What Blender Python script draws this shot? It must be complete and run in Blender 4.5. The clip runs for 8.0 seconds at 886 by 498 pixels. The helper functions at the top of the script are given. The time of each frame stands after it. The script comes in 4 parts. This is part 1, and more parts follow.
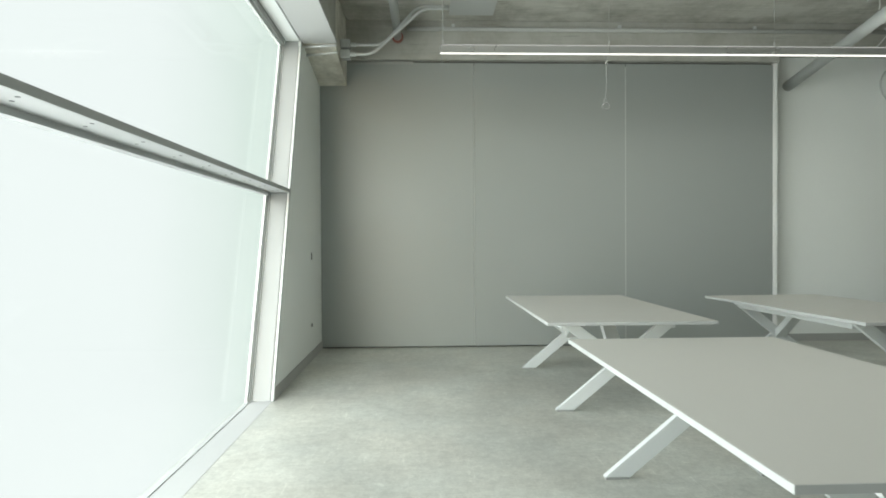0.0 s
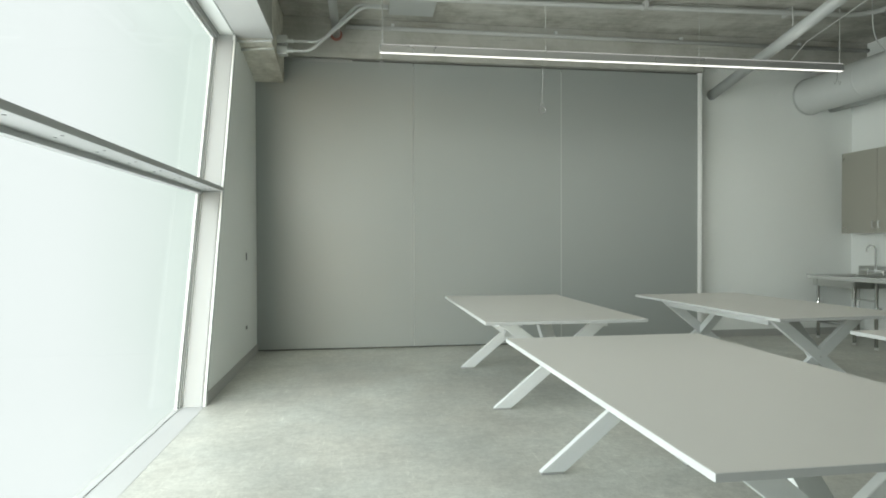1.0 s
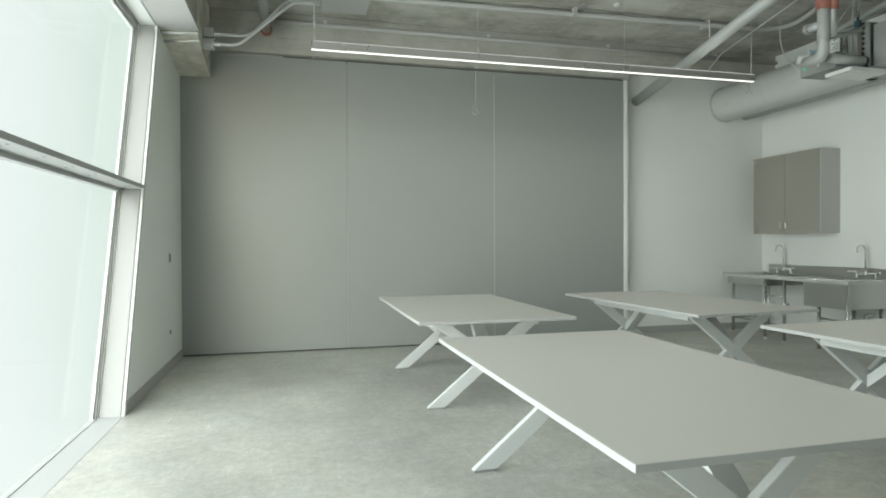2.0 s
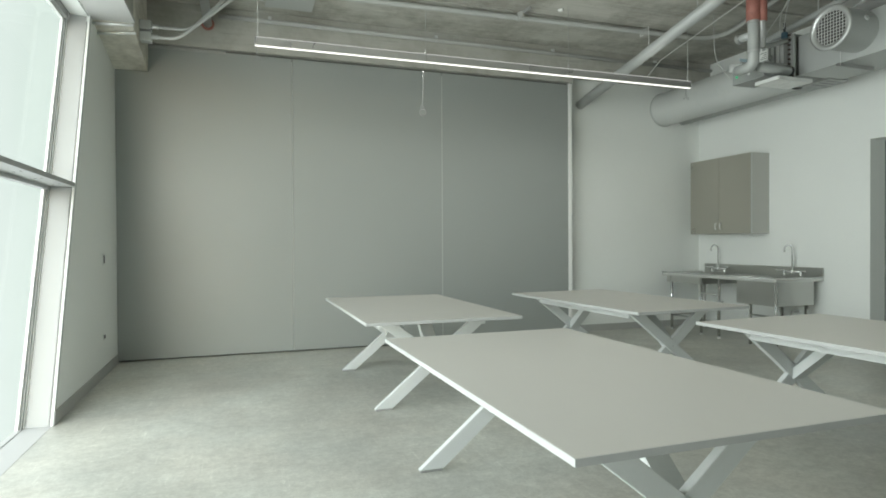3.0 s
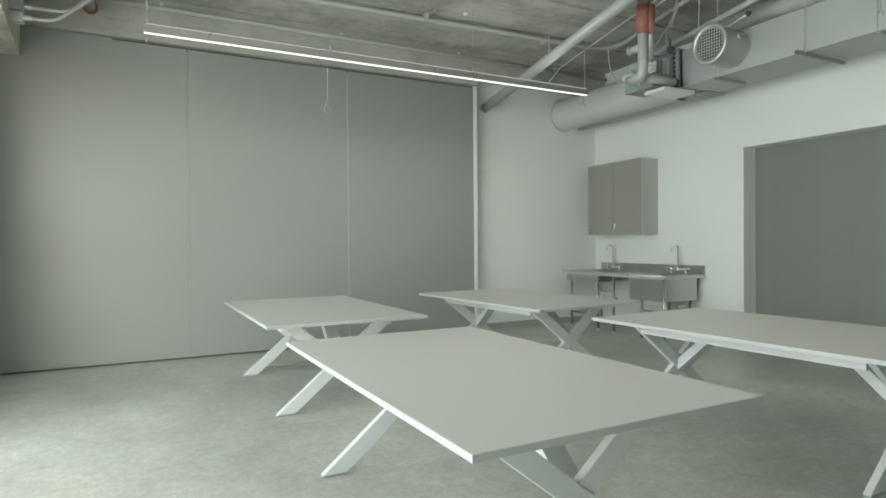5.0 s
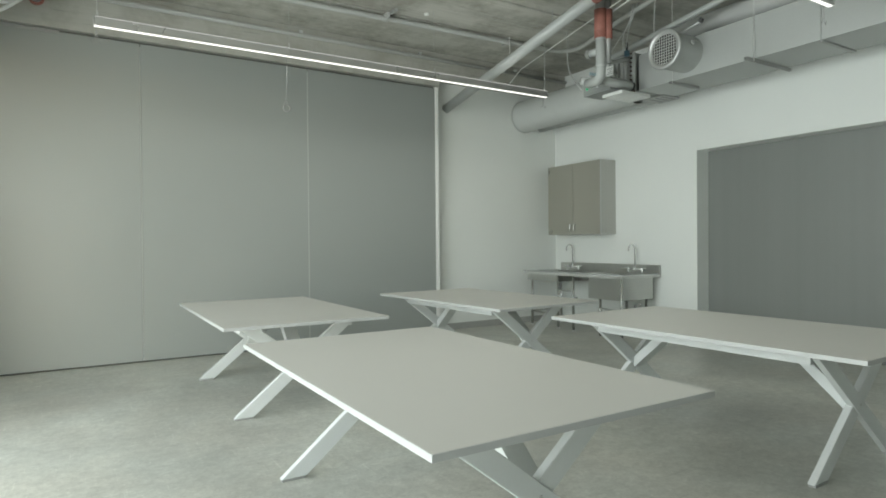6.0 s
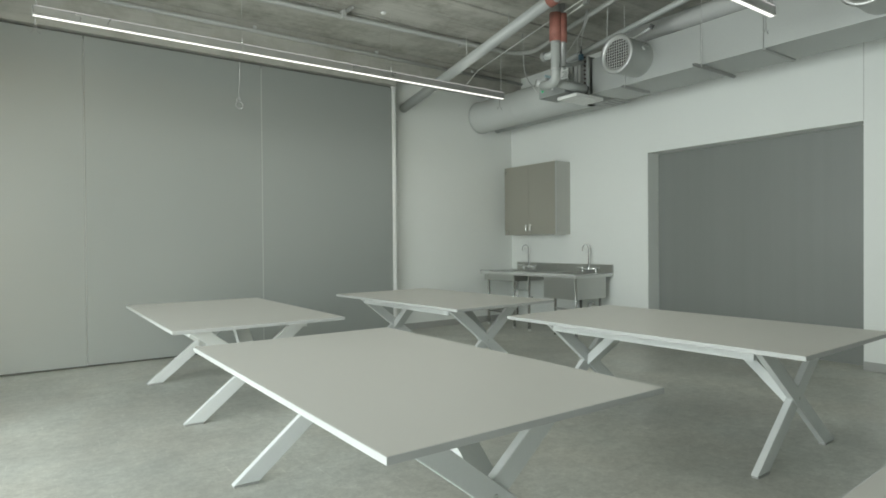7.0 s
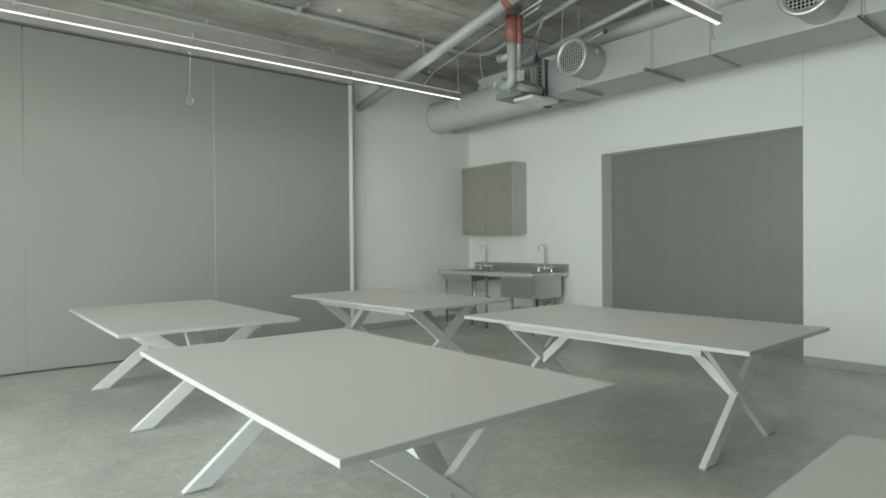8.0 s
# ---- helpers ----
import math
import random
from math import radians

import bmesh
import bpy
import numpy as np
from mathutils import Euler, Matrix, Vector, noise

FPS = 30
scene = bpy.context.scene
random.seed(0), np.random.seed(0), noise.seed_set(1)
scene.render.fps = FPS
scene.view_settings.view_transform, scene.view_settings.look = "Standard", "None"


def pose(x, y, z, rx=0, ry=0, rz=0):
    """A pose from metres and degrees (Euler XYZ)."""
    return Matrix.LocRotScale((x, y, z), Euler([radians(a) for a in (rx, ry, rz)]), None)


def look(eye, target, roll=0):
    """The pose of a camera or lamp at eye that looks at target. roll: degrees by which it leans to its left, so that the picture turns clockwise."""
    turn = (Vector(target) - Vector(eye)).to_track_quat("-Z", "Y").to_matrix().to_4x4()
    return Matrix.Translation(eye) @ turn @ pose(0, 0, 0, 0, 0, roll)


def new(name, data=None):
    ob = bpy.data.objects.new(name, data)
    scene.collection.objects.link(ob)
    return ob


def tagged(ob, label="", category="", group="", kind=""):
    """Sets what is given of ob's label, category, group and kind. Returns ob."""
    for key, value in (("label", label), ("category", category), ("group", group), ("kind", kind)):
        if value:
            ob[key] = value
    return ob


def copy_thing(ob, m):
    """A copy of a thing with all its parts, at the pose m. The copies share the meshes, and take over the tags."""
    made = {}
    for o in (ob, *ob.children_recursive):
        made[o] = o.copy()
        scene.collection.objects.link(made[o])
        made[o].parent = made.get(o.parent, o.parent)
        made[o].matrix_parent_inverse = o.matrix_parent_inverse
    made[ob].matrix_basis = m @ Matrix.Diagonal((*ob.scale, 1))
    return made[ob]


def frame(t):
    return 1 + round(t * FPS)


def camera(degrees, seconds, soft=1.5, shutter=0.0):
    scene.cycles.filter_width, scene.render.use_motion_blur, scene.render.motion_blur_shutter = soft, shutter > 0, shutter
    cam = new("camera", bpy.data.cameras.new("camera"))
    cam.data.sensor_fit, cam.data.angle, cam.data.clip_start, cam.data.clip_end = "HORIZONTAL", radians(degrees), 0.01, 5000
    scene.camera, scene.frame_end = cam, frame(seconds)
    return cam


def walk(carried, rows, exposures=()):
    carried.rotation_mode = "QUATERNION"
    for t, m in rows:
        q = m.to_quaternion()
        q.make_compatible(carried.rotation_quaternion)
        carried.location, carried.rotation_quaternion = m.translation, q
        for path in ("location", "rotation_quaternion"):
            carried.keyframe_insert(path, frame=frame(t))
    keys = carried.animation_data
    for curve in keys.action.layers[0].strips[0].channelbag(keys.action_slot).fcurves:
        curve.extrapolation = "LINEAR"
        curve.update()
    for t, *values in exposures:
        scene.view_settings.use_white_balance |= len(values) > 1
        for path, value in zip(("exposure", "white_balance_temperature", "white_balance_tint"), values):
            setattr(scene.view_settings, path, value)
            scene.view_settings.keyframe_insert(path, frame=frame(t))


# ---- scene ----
cam = camera(73.70, 8.0, soft=1.75)
PATH = [
    (0, pose(0.0015, -0.0042, 1.3899, 89.322, 0.305, -2.024)),
    (0.5, pose(0.0027, -0.0049, 1.3915, 89.300, 0.260, -4.901)),
    (1, pose(0.0058, -0.0053, 1.3902, 89.337, 0.165, -7.856)),
    (1.5, pose(0.0188, -0.0009, 1.3887, 89.352, 0.214, -11.026)),
    (2, pose(0.0297, 0.0006, 1.3881, 89.362, 0.238, -14.043)),
    (3.5, pose(0.0592, -0.0040, 1.3802, 89.428, 0.326, -21.128)),
    (4, pose(0.0716, 0.0003, 1.3789, 89.412, 0.337, -23.375)),
    (4.5, pose(0.0815, 0.0018, 1.3763, 89.424, 0.375, -25.693)),
    (6, pose(0.0967, -0.0022, 1.3730, 89.455, 0.482, -31.349)),
    (6.5, pose(0.1018, 0.0008, 1.3749, 89.416, 0.449, -33.406)),
    (7, pose(0.1075, -0.0003, 1.3747, 89.417, 0.453, -35.448)),
    (7.5, pose(0.1140, -0.0022, 1.3742, 89.389, 0.461, -37.285)),
    (8, pose(0.1204, -0.0034, 1.3742, 89.383, 0.510, -39.477)),
]
walk(cam, PATH, exposures=[(0.0, 1.02), (2.0, 1.03), (4.0, 1.07), (6.0, 1.04), (8.0, 0.95)])

# ---- light: a bright foggy day behind the glazed wall, the sun low and veiled, two hanging light bars ----
world = bpy.data.worlds.new("world")
scene.world = world
world.use_nodes = True
wn = world.node_tree.nodes
sky = wn.new("ShaderNodeTexSky")
sky.sky_type = "NISHITA"
sky.sun_disc = False
sky.sun_elevation = radians(23)
sky.sun_rotation = radians(-167)
world.node_tree.links.new(sky.outputs[0], wn["Background"].inputs[0])
wn["Background"].inputs[1].default_value = 0.1
sun_data = bpy.data.lights.new("sun", "SUN")
sun_data.energy, sun_data.angle, sun_data.color = 0.9, radians(42), (0.89, 1.0, 0.975)
sun = new("sun", sun_data)
sun.matrix_world = look((-6.0, -14.0, 8.5), (-1.5, 5.6, -0.05))
FOG_GLOW = 0.51
FOG_NEAR, FOG_FAR = 29.0, 45.0
LAMP_GLOW = 0.95
# the sky's light in the window's opening
sky_data = bpy.data.lights.new("window_light", "AREA")
sky_data.shape, sky_data.size, sky_data.size_y = "RECTANGLE", 9.4, 4.6
sky_data.spread = radians(162)
sky_data.energy, sky_data.color = 265.0, (0.925, 1.0, 0.972)
sky_data.cycles.use_multiple_importance_sampling = False
window_light = new("window_light", sky_data)
window_light.matrix_world = look((-3.0, 2.8, 1.75), (-2.0, 3.02, 1.77))
# the light that the two hanging bars throw down
for bar_y in (6.30, 2.63):
    bar_data = bpy.data.lights.new("bar_light", "AREA")
    bar_data.shape, bar_data.size, bar_data.size_y = "RECTANGLE", 5.2, 0.05
    bar_data.spread = radians(155)
    bar_data.energy, bar_data.color = 8.5, (0.97, 1.0, 0.935)
    bar_data.cycles.use_multiple_importance_sampling = False
    new("bar_light", bar_data).matrix_world = pose(2.925, bar_y, 3.385)
    # the faint glow that leaves through the seam on top
    seam_data = bpy.data.lights.new("bar_seam_light", "AREA")
    seam_data.shape, seam_data.size, seam_data.size_y = "RECTANGLE", 5.2, 0.05
    seam_data.energy, seam_data.color = 1.5, (0.97, 1.0, 0.935)
    seam_data.cycles.use_multiple_importance_sampling = False
    new("bar_seam_light", seam_data).matrix_world = pose(2.925, bar_y, 3.49, 180)

# ---- plan in metres ----
BACK = 7.77        # panelled wall
BACK2 = 7.97       # white wall beside it
RIGHT = 7.312      # white wall with the sinks
LEFT = -1.318       # white wall beside the window
GLASS = -1.523
REAR = -4.0
CEIL = 4.27
HEAD = 3.61        # window head
JAMB0, JAMB1 = 5.22, 6.58   # window's slanted end at the floor and at the head


# ---- materials ----
def node_material(name, color, rough=0.6, metal=0.0, spec=0.5):
    m = bpy.data.materials.new(name)
    m.use_nodes = True
    b = m.node_tree.nodes["Principled BSDF"]
    b.inputs["Base Color"].default_value = (*color, 1)
    b.inputs["Roughness"].default_value = rough
    b.inputs["Metallic"].default_value = metal
    b.inputs["Specular IOR Level"].default_value = spec
    return m


def surface(name, color, rough=0.6, metal=0.0, spec=0.5, var=0.08, big=1.2, fine=60.0, bump=0.05, stretch=(1, 1, 1), rvar=0.1, dist=0.002, per_object=0.0):
    """Noise at two scales in colour and roughness, and a fine relief."""
    m = node_material(name, color, rough, metal, spec)
    nt = m.node_tree
    n, l = nt.nodes, nt.links
    b = n["Principled BSDF"]
    co = n.new("ShaderNodeTexCoord")
    mp = n.new("ShaderNodeMapping")
    mp.inputs["Scale"].default_value = stretch
    l.new(co.outputs["Object"], mp.inputs[0])
    n1, n2 = n.new("ShaderNodeTexNoise"), n.new("ShaderNodeTexNoise")
    for k, s, d in ((n1, big, 6.0), (n2, fine, 3.0)):
        k.inputs["Scale"].default_value = s
        k.inputs["Detail"].default_value = d
        l.new(mp.outputs[0], k.inputs["Vector"])
    mix = n.new("ShaderNodeMix")
    mix.data_type = "FLOAT"
    mix.inputs[0].default_value = 0.35
    l.new(n1.outputs[0], mix.inputs[2])
    l.new(n2.outputs[0], mix.inputs[3])
    mr = n.new("ShaderNodeMapRange")
    mr.inputs[1].default_value, mr.inputs[2].default_value = 0.3, 0.7
    mr.inputs[3].default_value, mr.inputs[4].default_value = 1 - var, 1 + var
    l.new(mix.outputs[0], mr.inputs[0])
    fac = mr.outputs[0]
    if per_object:
        oi = n.new("ShaderNodeObjectInfo")
        mo = n.new("ShaderNodeMapRange")
        mo.inputs[3].default_value, mo.inputs[4].default_value = 1 - per_object, 1 + per_object
        l.new(oi.outputs["Random"], mo.inputs[0])
        mu = n.new("ShaderNodeMath")
        mu.operation = "MULTIPLY"
        l.new(fac, mu.inputs[0])
        l.new(mo.outputs[0], mu.inputs[1])
        fac = mu.outputs[0]
    hv = n.new("ShaderNodeVectorMath")
    hv.operation = "SCALE"
    hv.inputs[0].default_value = color
    l.new(fac, hv.inputs["Scale"])
    l.new(hv.outputs[0], b.inputs["Base Color"])
    rr = n.new("ShaderNodeMapRange")
    rr.inputs[1].default_value, rr.inputs[2].default_value = 0.3, 0.7
    rr.inputs[3].default_value, rr.inputs[4].default_value = max(0.02, rough - rvar), min(1, rough + rvar)
    l.new(n1.outputs[0], rr.inputs[0])
    l.new(rr.outputs[0], b.inputs["Roughness"])
    if bump:
        bp = n.new("ShaderNodeBump")
        bp.inputs["Strength"].default_value = bump
        bp.inputs["Distance"].default_value = dist
        l.new(n2.outputs[0], bp.inputs["Height"])
        l.new(bp.outputs[0], b.inputs["Normal"])
    return m


def glow(name, color, strength):
    m = bpy.data.materials.new(name)
    m.use_nodes = True
    nt = m.node_tree
    nt.nodes.remove(nt.nodes["Principled BSDF"])
    e = nt.nodes.new("ShaderNodeEmission")
    e.inputs[0].default_value = (*color, 1)
    e.inputs[1].default_value = strength
    nt.links.new(e.outputs[0], nt.nodes["Material Output"].inputs[0])
    return m


def concrete_floor():
    """Power-trowelled concrete: soft clouds, crisp mottling, pale flecks, scuffs."""
    m = surface("floor_concrete", (0.505, 0.513, 0.506), 0.40, var=0.10, big=0.9, fine=45, bump=0.08, rvar=0.08, dist=0.002)
    n, l = m.node_tree.nodes, m.node_tree.links
    b = n["Principled BSDF"]
    col = b.inputs["Base Color"].links[0].from_socket
    co = n.new("ShaderNodeTexCoord")

    def layer(col, scale, detail, rough, p0, c0, p1, c1, stretch=(1, 1, 1), turn=0.0, warp=0.0):
        mp = n.new("ShaderNodeMapping")
        mp.inputs["Scale"].default_value = stretch
        mp.inputs["Rotation"].default_value = (0, 0, turn)
        l.new(co.outputs["Object"], mp.inputs[0])
        a = n.new("ShaderNodeTexNoise")
        a.inputs["Scale"].default_value, a.inputs["Detail"].default_value = scale, detail
        a.inputs["Roughness"].default_value, a.inputs["Distortion"].default_value = rough, warp
        l.new(mp.outputs[0], a.inputs["Vector"])
        r = n.new("ShaderNodeValToRGB")
        for e, p, c in zip(r.color_ramp.elements, (p0, p1), (c0, c1)):
            e.position, e.color = p, (c, c, c * 0.99, 1)
        l.new(a.outputs[0], r.inputs[0])
        mx = n.new("ShaderNodeMix")
        mx.data_type, mx.blend_type = "RGBA", "MULTIPLY"
        mx.inputs[0].default_value = 1.0
        l.new(col, mx.inputs[6])
        l.new(r.outputs[0], mx.inputs[7])
        return mx.outputs[2]
    col = layer(col, 0.85, 5, 0.55, 0.38, 0.88, 0.62, 1.07, warp=0.6)
    col = layer(col, 3.2, 13, 0.80, 0.39, 0.90, 0.61, 1.065, warp=0.15)
    col = layer(col, 2.1, 4, 0.6, 0.655, 1.0, 0.67, 1.07, warp=1.2)
    col = layer(col, 17.0, 9, 0.75, 0.40, 0.90, 0.60, 1.08)
    col = layer(col, 60.0, 5, 0.7, 0.40, 0.95, 0.60, 1.04)
    col = layer(col, 9.0, 8, 0.7, 0.60, 1.0, 0.70, 1.22, warp=0.4)
    col = layer(col, 3.0, 8, 0.65, 0.62, 1.0, 0.66, 1.16, stretch=(14, 0.7, 1), turn=0.5)
    col = layer(col, 3.0, 8, 0.65, 0.35, 0.86, 0.38, 1.0, stretch=(0.6, 12, 1), turn=0.25)
    # faint drift between warm and cool cement
    drift = n.new("ShaderNodeTexNoise")
    drift.inputs["Scale"].default_value, drift.inputs["Detail"].default_value = 1.4, 9
    l.new(co.outputs["Object"], drift.inputs["Vector"])
    hue = n.new("ShaderNodeValToRGB")
    hue.color_ramp.elements[0].position, hue.color_ramp.elements[0].color = 0.38, (1.014, 0.996, 0.982, 1)
    hue.color_ramp.elements[1].position, hue.color_ramp.elements[1].color = 0.62, (0.992, 1.002, 1.006, 1)
    l.new(drift.outputs[0], hue.inputs[0])
    tint = n.new("ShaderNodeMix")
    tint.data_type, tint.blend_type = "RGBA", "MULTIPLY"
    tint.inputs[0].default_value = 1.0
    l.new(col, tint.inputs[6])
    l.new(hue.outputs[0], tint.inputs[7])
    l.new(tint.outputs[2], b.inputs["Base Color"])
    return m


def concrete_cast(name, color, stretch, var=0.24, stain=0.70):
    m = surface(name, color, 0.85, var=var, big=0.9, fine=9, bump=0.35, stretch=stretch, dist=0.01)
    n, l = m.node_tree.nodes, m.node_tree.links
    b = n["Principled BSDF"]
    src = b.inputs["Base Color"].links[0].from_socket
    co = n.new("ShaderNodeTexCoord")
    a = n.new("ShaderNodeTexNoise")
    a.inputs["Scale"].default_value, a.inputs["Detail"].default_value = 1.7, 8
    a.inputs["Roughness"].default_value = 0.7
    l.new(co.outputs["Object"], a.inputs["Vector"])
    r = n.new("ShaderNodeValToRGB")
    r.color_ramp.elements[0].position, r.color_ramp.elements[0].color = 0.36, (stain, stain * 0.98, stain * 0.93, 1)
    r.color_ramp.elements[1].position, r.color_ramp.elements[1].color = 0.56, (1.08, 1.08, 1.07, 1)
    l.new(a.outputs[0], r.inputs[0])
    mx = n.new("ShaderNodeMix")
    mx.data_type, mx.blend_type = "RGBA", "MULTIPLY"
    mx.inputs[0].default_value = 1.0
    l.new(src, mx.inputs[6])
    l.new(r.outputs[0], mx.inputs[7])
    # pale scrape marks and darker board lines along the casting direction
    col = mx.outputs[2]
    for scale, p0, c0, p1, c1 in ((2.2, 0.64, 1.0, 0.70, 1.28), (5.0, 0.33, 0.80, 0.40, 1.0)):
        mp = n.new("ShaderNodeMapping")
        mp.inputs["Scale"].default_value = (0.35, 7.0, 7.0)
        l.new(co.outputs["Object"], mp.inputs[0])
        k = n.new("ShaderNodeTexNoise")
        k.inputs["Scale"].default_value, k.inputs["Detail"].default_value = scale, 7
        k.inputs["Roughness"].default_value = 0.62
        l.new(mp.outputs[0], k.inputs["Vector"])
        kr = n.new("ShaderNodeValToRGB")
        for e, p, c in zip(kr.color_ramp.elements, (p0, p1), (c0, c1)):
            e.position, e.color = p, (c, c, c * 0.985, 1)
        l.new(k.outputs[0], kr.inputs[0])
        km = n.new("ShaderNodeMix")
        km.data_type, km.blend_type = "RGBA", "MULTIPLY"
        km.inputs[0].default_value = 1.0
        l.new(col, km.inputs[6])
        l.new(kr.outputs[0], km.inputs[7])
        col = km.outputs[2]
    l.new(col, b.inputs["Base Color"])
    return m


M_FLOOR = concrete_floor()
M_CEIL = concrete_cast("ceiling_concrete", (0.45, 0.448, 0.425), (0.12, 3.0, 3.0))
M_SMEAR = concrete_cast("plastered_concrete", (0.74, 0.725, 0.68), (1, 1, 1))
M_BEAM = concrete_cast("beam_concrete", (0.43, 0.43, 0.408), (0.12, 2.0, 2.5), 0.12, 0.85)
M_WHITE = surface("white_wall_paint", (0.816, 0.84, 0.815), 0.75, var=0.025, big=0.7, fine=120, bump=0.06)
M_TRIM = surface("white_trim_paint", (0.66, 0.67, 0.66), 0.5, var=0.02, bump=0.02)
M_PANEL = surface("grey_panel_vinyl", (0.311, 0.334, 0.319), 0.42, spec=0.75, var=0.03, big=0.5, fine=260, bump=0.12)
M_SEAM = surface("pale_panel_edging", (0.47, 0.49, 0.475), 0.6, var=0.03)
M_BRIGHT = surface("bright_white_paint", (0.88, 0.885, 0.87), 0.5, var=0.01, bump=0.01)
M_SILL = surface("pale_sill", (0.48, 0.486, 0.478), 0.5, var=0.05)
M_GAP = surface("dark_gap", (0.12, 0.12, 0.11), 0.9, var=0.1)
M_BASE = surface("grey_rubber_base", (0.40, 0.405, 0.39), 0.6, var=0.05)
M_DOOR = surface("dark_grey_shutter", (0.225, 0.237, 0.226), 0.44, var=0.05, big=0.9, bump=0.03, stretch=(1, 7, 0.12))
M_TOP = surface("grey_laminate", (0.537, 0.529, 0.488), 0.42, var=0.015, big=0.8, fine=150, bump=0.02, rvar=0.05)
M_EDGE = surface("white_edge_band", (0.47, 0.482, 0.47), 0.45, var=0.015, bump=0.02)
M_LEG = surface("white_leg_paint", (0.66, 0.685, 0.675), 0.45, var=0.03, bump=0.03)
M_STEEL = surface("stainless_steel", (0.53, 0.535, 0.515), 0.34, metal=1.0, var=0.02, big=3, fine=90, bump=0.0, rvar=0.03)
M_CHROME = node_material("chrome", (0.92, 0.93, 0.92), 0.16, 0.68)
M_POLISHED = node_material("polished_steel_tube", (0.60, 0.605, 0.59), 0.2, 1.0)
# paler, less metallic copy of the steel; the lip's window sheen as colour
M_RIM = surface("lit_steel_rim", (0.62, 0.63, 0.61), 0.42, metal=0.55, var=0.02, big=3, fine=90, bump=0.0, rvar=0.03)
M_CAB = surface("taupe_cabinet_steel", (0.50, 0.485, 0.435), 0.36, metal=0.9, var=0.03, big=1.5, bump=0.02)
# cabinet steel made paler: the white wall's reflection put into the side's colour
M_CABSIDE = surface("lit_cabinet_side_steel", (0.50, 0.50, 0.47), 0.4, metal=0.35, var=0.03, big=1.5, bump=0.02)
M_DUCT = surface("galvanised_duct", (0.48, 0.498, 0.485), 0.5, metal=0.35, var=0.05, big=2, bump=0.03)
M_DUCT_PALE = surface("pale_duct_wrap", (0.59, 0.61, 0.595), 0.55, metal=0.1, var=0.04, big=2, bump=0.05)
M_ALU = surface("aluminium", (0.60, 0.61, 0.60), 0.38, metal=0.8, var=0.04, bump=0.02)
# grey of the jamb overlay, dark to offset the strong window light
M_LINING = surface("dimmed_jamb_lining", (0.36, 0.37, 0.365), 0.5, var=0.03, bump=0.02)
# white soffit, its colour greyed to offset the strong window light
M_SOFFIT = surface("dimmed_white_soffit", (0.48, 0.487, 0.475), 0.6, var=0.03, bump=0.03)
# white frame, its colour lowered to grey against the window light
M_FRAME = surface("dimmed_frame_paint", (0.42, 0.432, 0.427), 0.5, var=0.04, bump=0.03)
M_HOUSING = surface("grey_lamp_housing", (0.50, 0.505, 0.49), 0.33, metal=0.6, var=0.03, bump=0.02)
M_PIPE = surface("grey_pipe", (0.50, 0.52, 0.508), 0.5, metal=0.15, var=0.05, bump=0.03)
M_CONDUIT = surface("zinc_conduit", (0.68, 0.70, 0.69), 0.42, metal=0.35, var=0.05, bump=0.02)
M_BOX = surface("dark_grey_enamel", (0.30, 0.315, 0.305), 0.45, var=0.05, bump=0.02)
M_RED = surface("red_pipe_coupling", (0.35, 0.14, 0.11), 0.5, var=0.3, big=9)
M_RUST = surface("rusty_metal", (0.085, 0.06, 0.05), 0.8, var=0.2, big=30)
M_BLUE = surface("blue_plastic", (0.07, 0.14, 0.19), 0.5, var=0.05)
M_BLACK = surface("vent_shade_black", (0.008, 0.008, 0.008), 0.9, spec=0.1, var=0.1)
M_STRUT = surface("dark_steel_channel", (0.40, 0.405, 0.395), 0.5, metal=0.4, var=0.1)
M_GRILLE = surface("bright_grille_metal", (0.74, 0.75, 0.73), 0.45, metal=0.3, var=0.02, bump=0)
M_GASKET = surface("grey_gasket", (0.20, 0.21, 0.205), 0.7, var=0.05)
M_DULL = surface("dull_painted_conduit", (0.48, 0.49, 0.47), 0.6, metal=0.1, var=0.08, bump=0.03)
M_DARK = surface("dark_plastic", (0.045, 0.046, 0.045), 0.5, var=0.1)
M_LABEL = surface("pale_blue_label", (0.52, 0.68, 0.74), 0.5, var=0.05)
M_HANG = surface("dull_hanging_wire", (0.30, 0.305, 0.30), 0.6, var=0.05, bump=0)
M_CABLE = surface("pale_cable_sheath", (0.50, 0.51, 0.495), 0.5, var=0.03, bump=0)
M_PLATE = surface("white_plastic", (0.75, 0.76, 0.74), 0.4, var=0.02)
M_WIRE = surface("steel_wire", (0.44, 0.45, 0.43), 0.45, metal=0.1, var=0.03, bump=0)
M_LAMP = glow("lamp_diffuser", (1.0, 0.99, 0.91), LAMP_GLOW)
M_SEAMGLOW = glow("lamp_top_seam", (1.0, 0.99, 0.95), 0.27)
M_LED = glow("green_led", (0.1, 0.9, 0.4), 0.35)


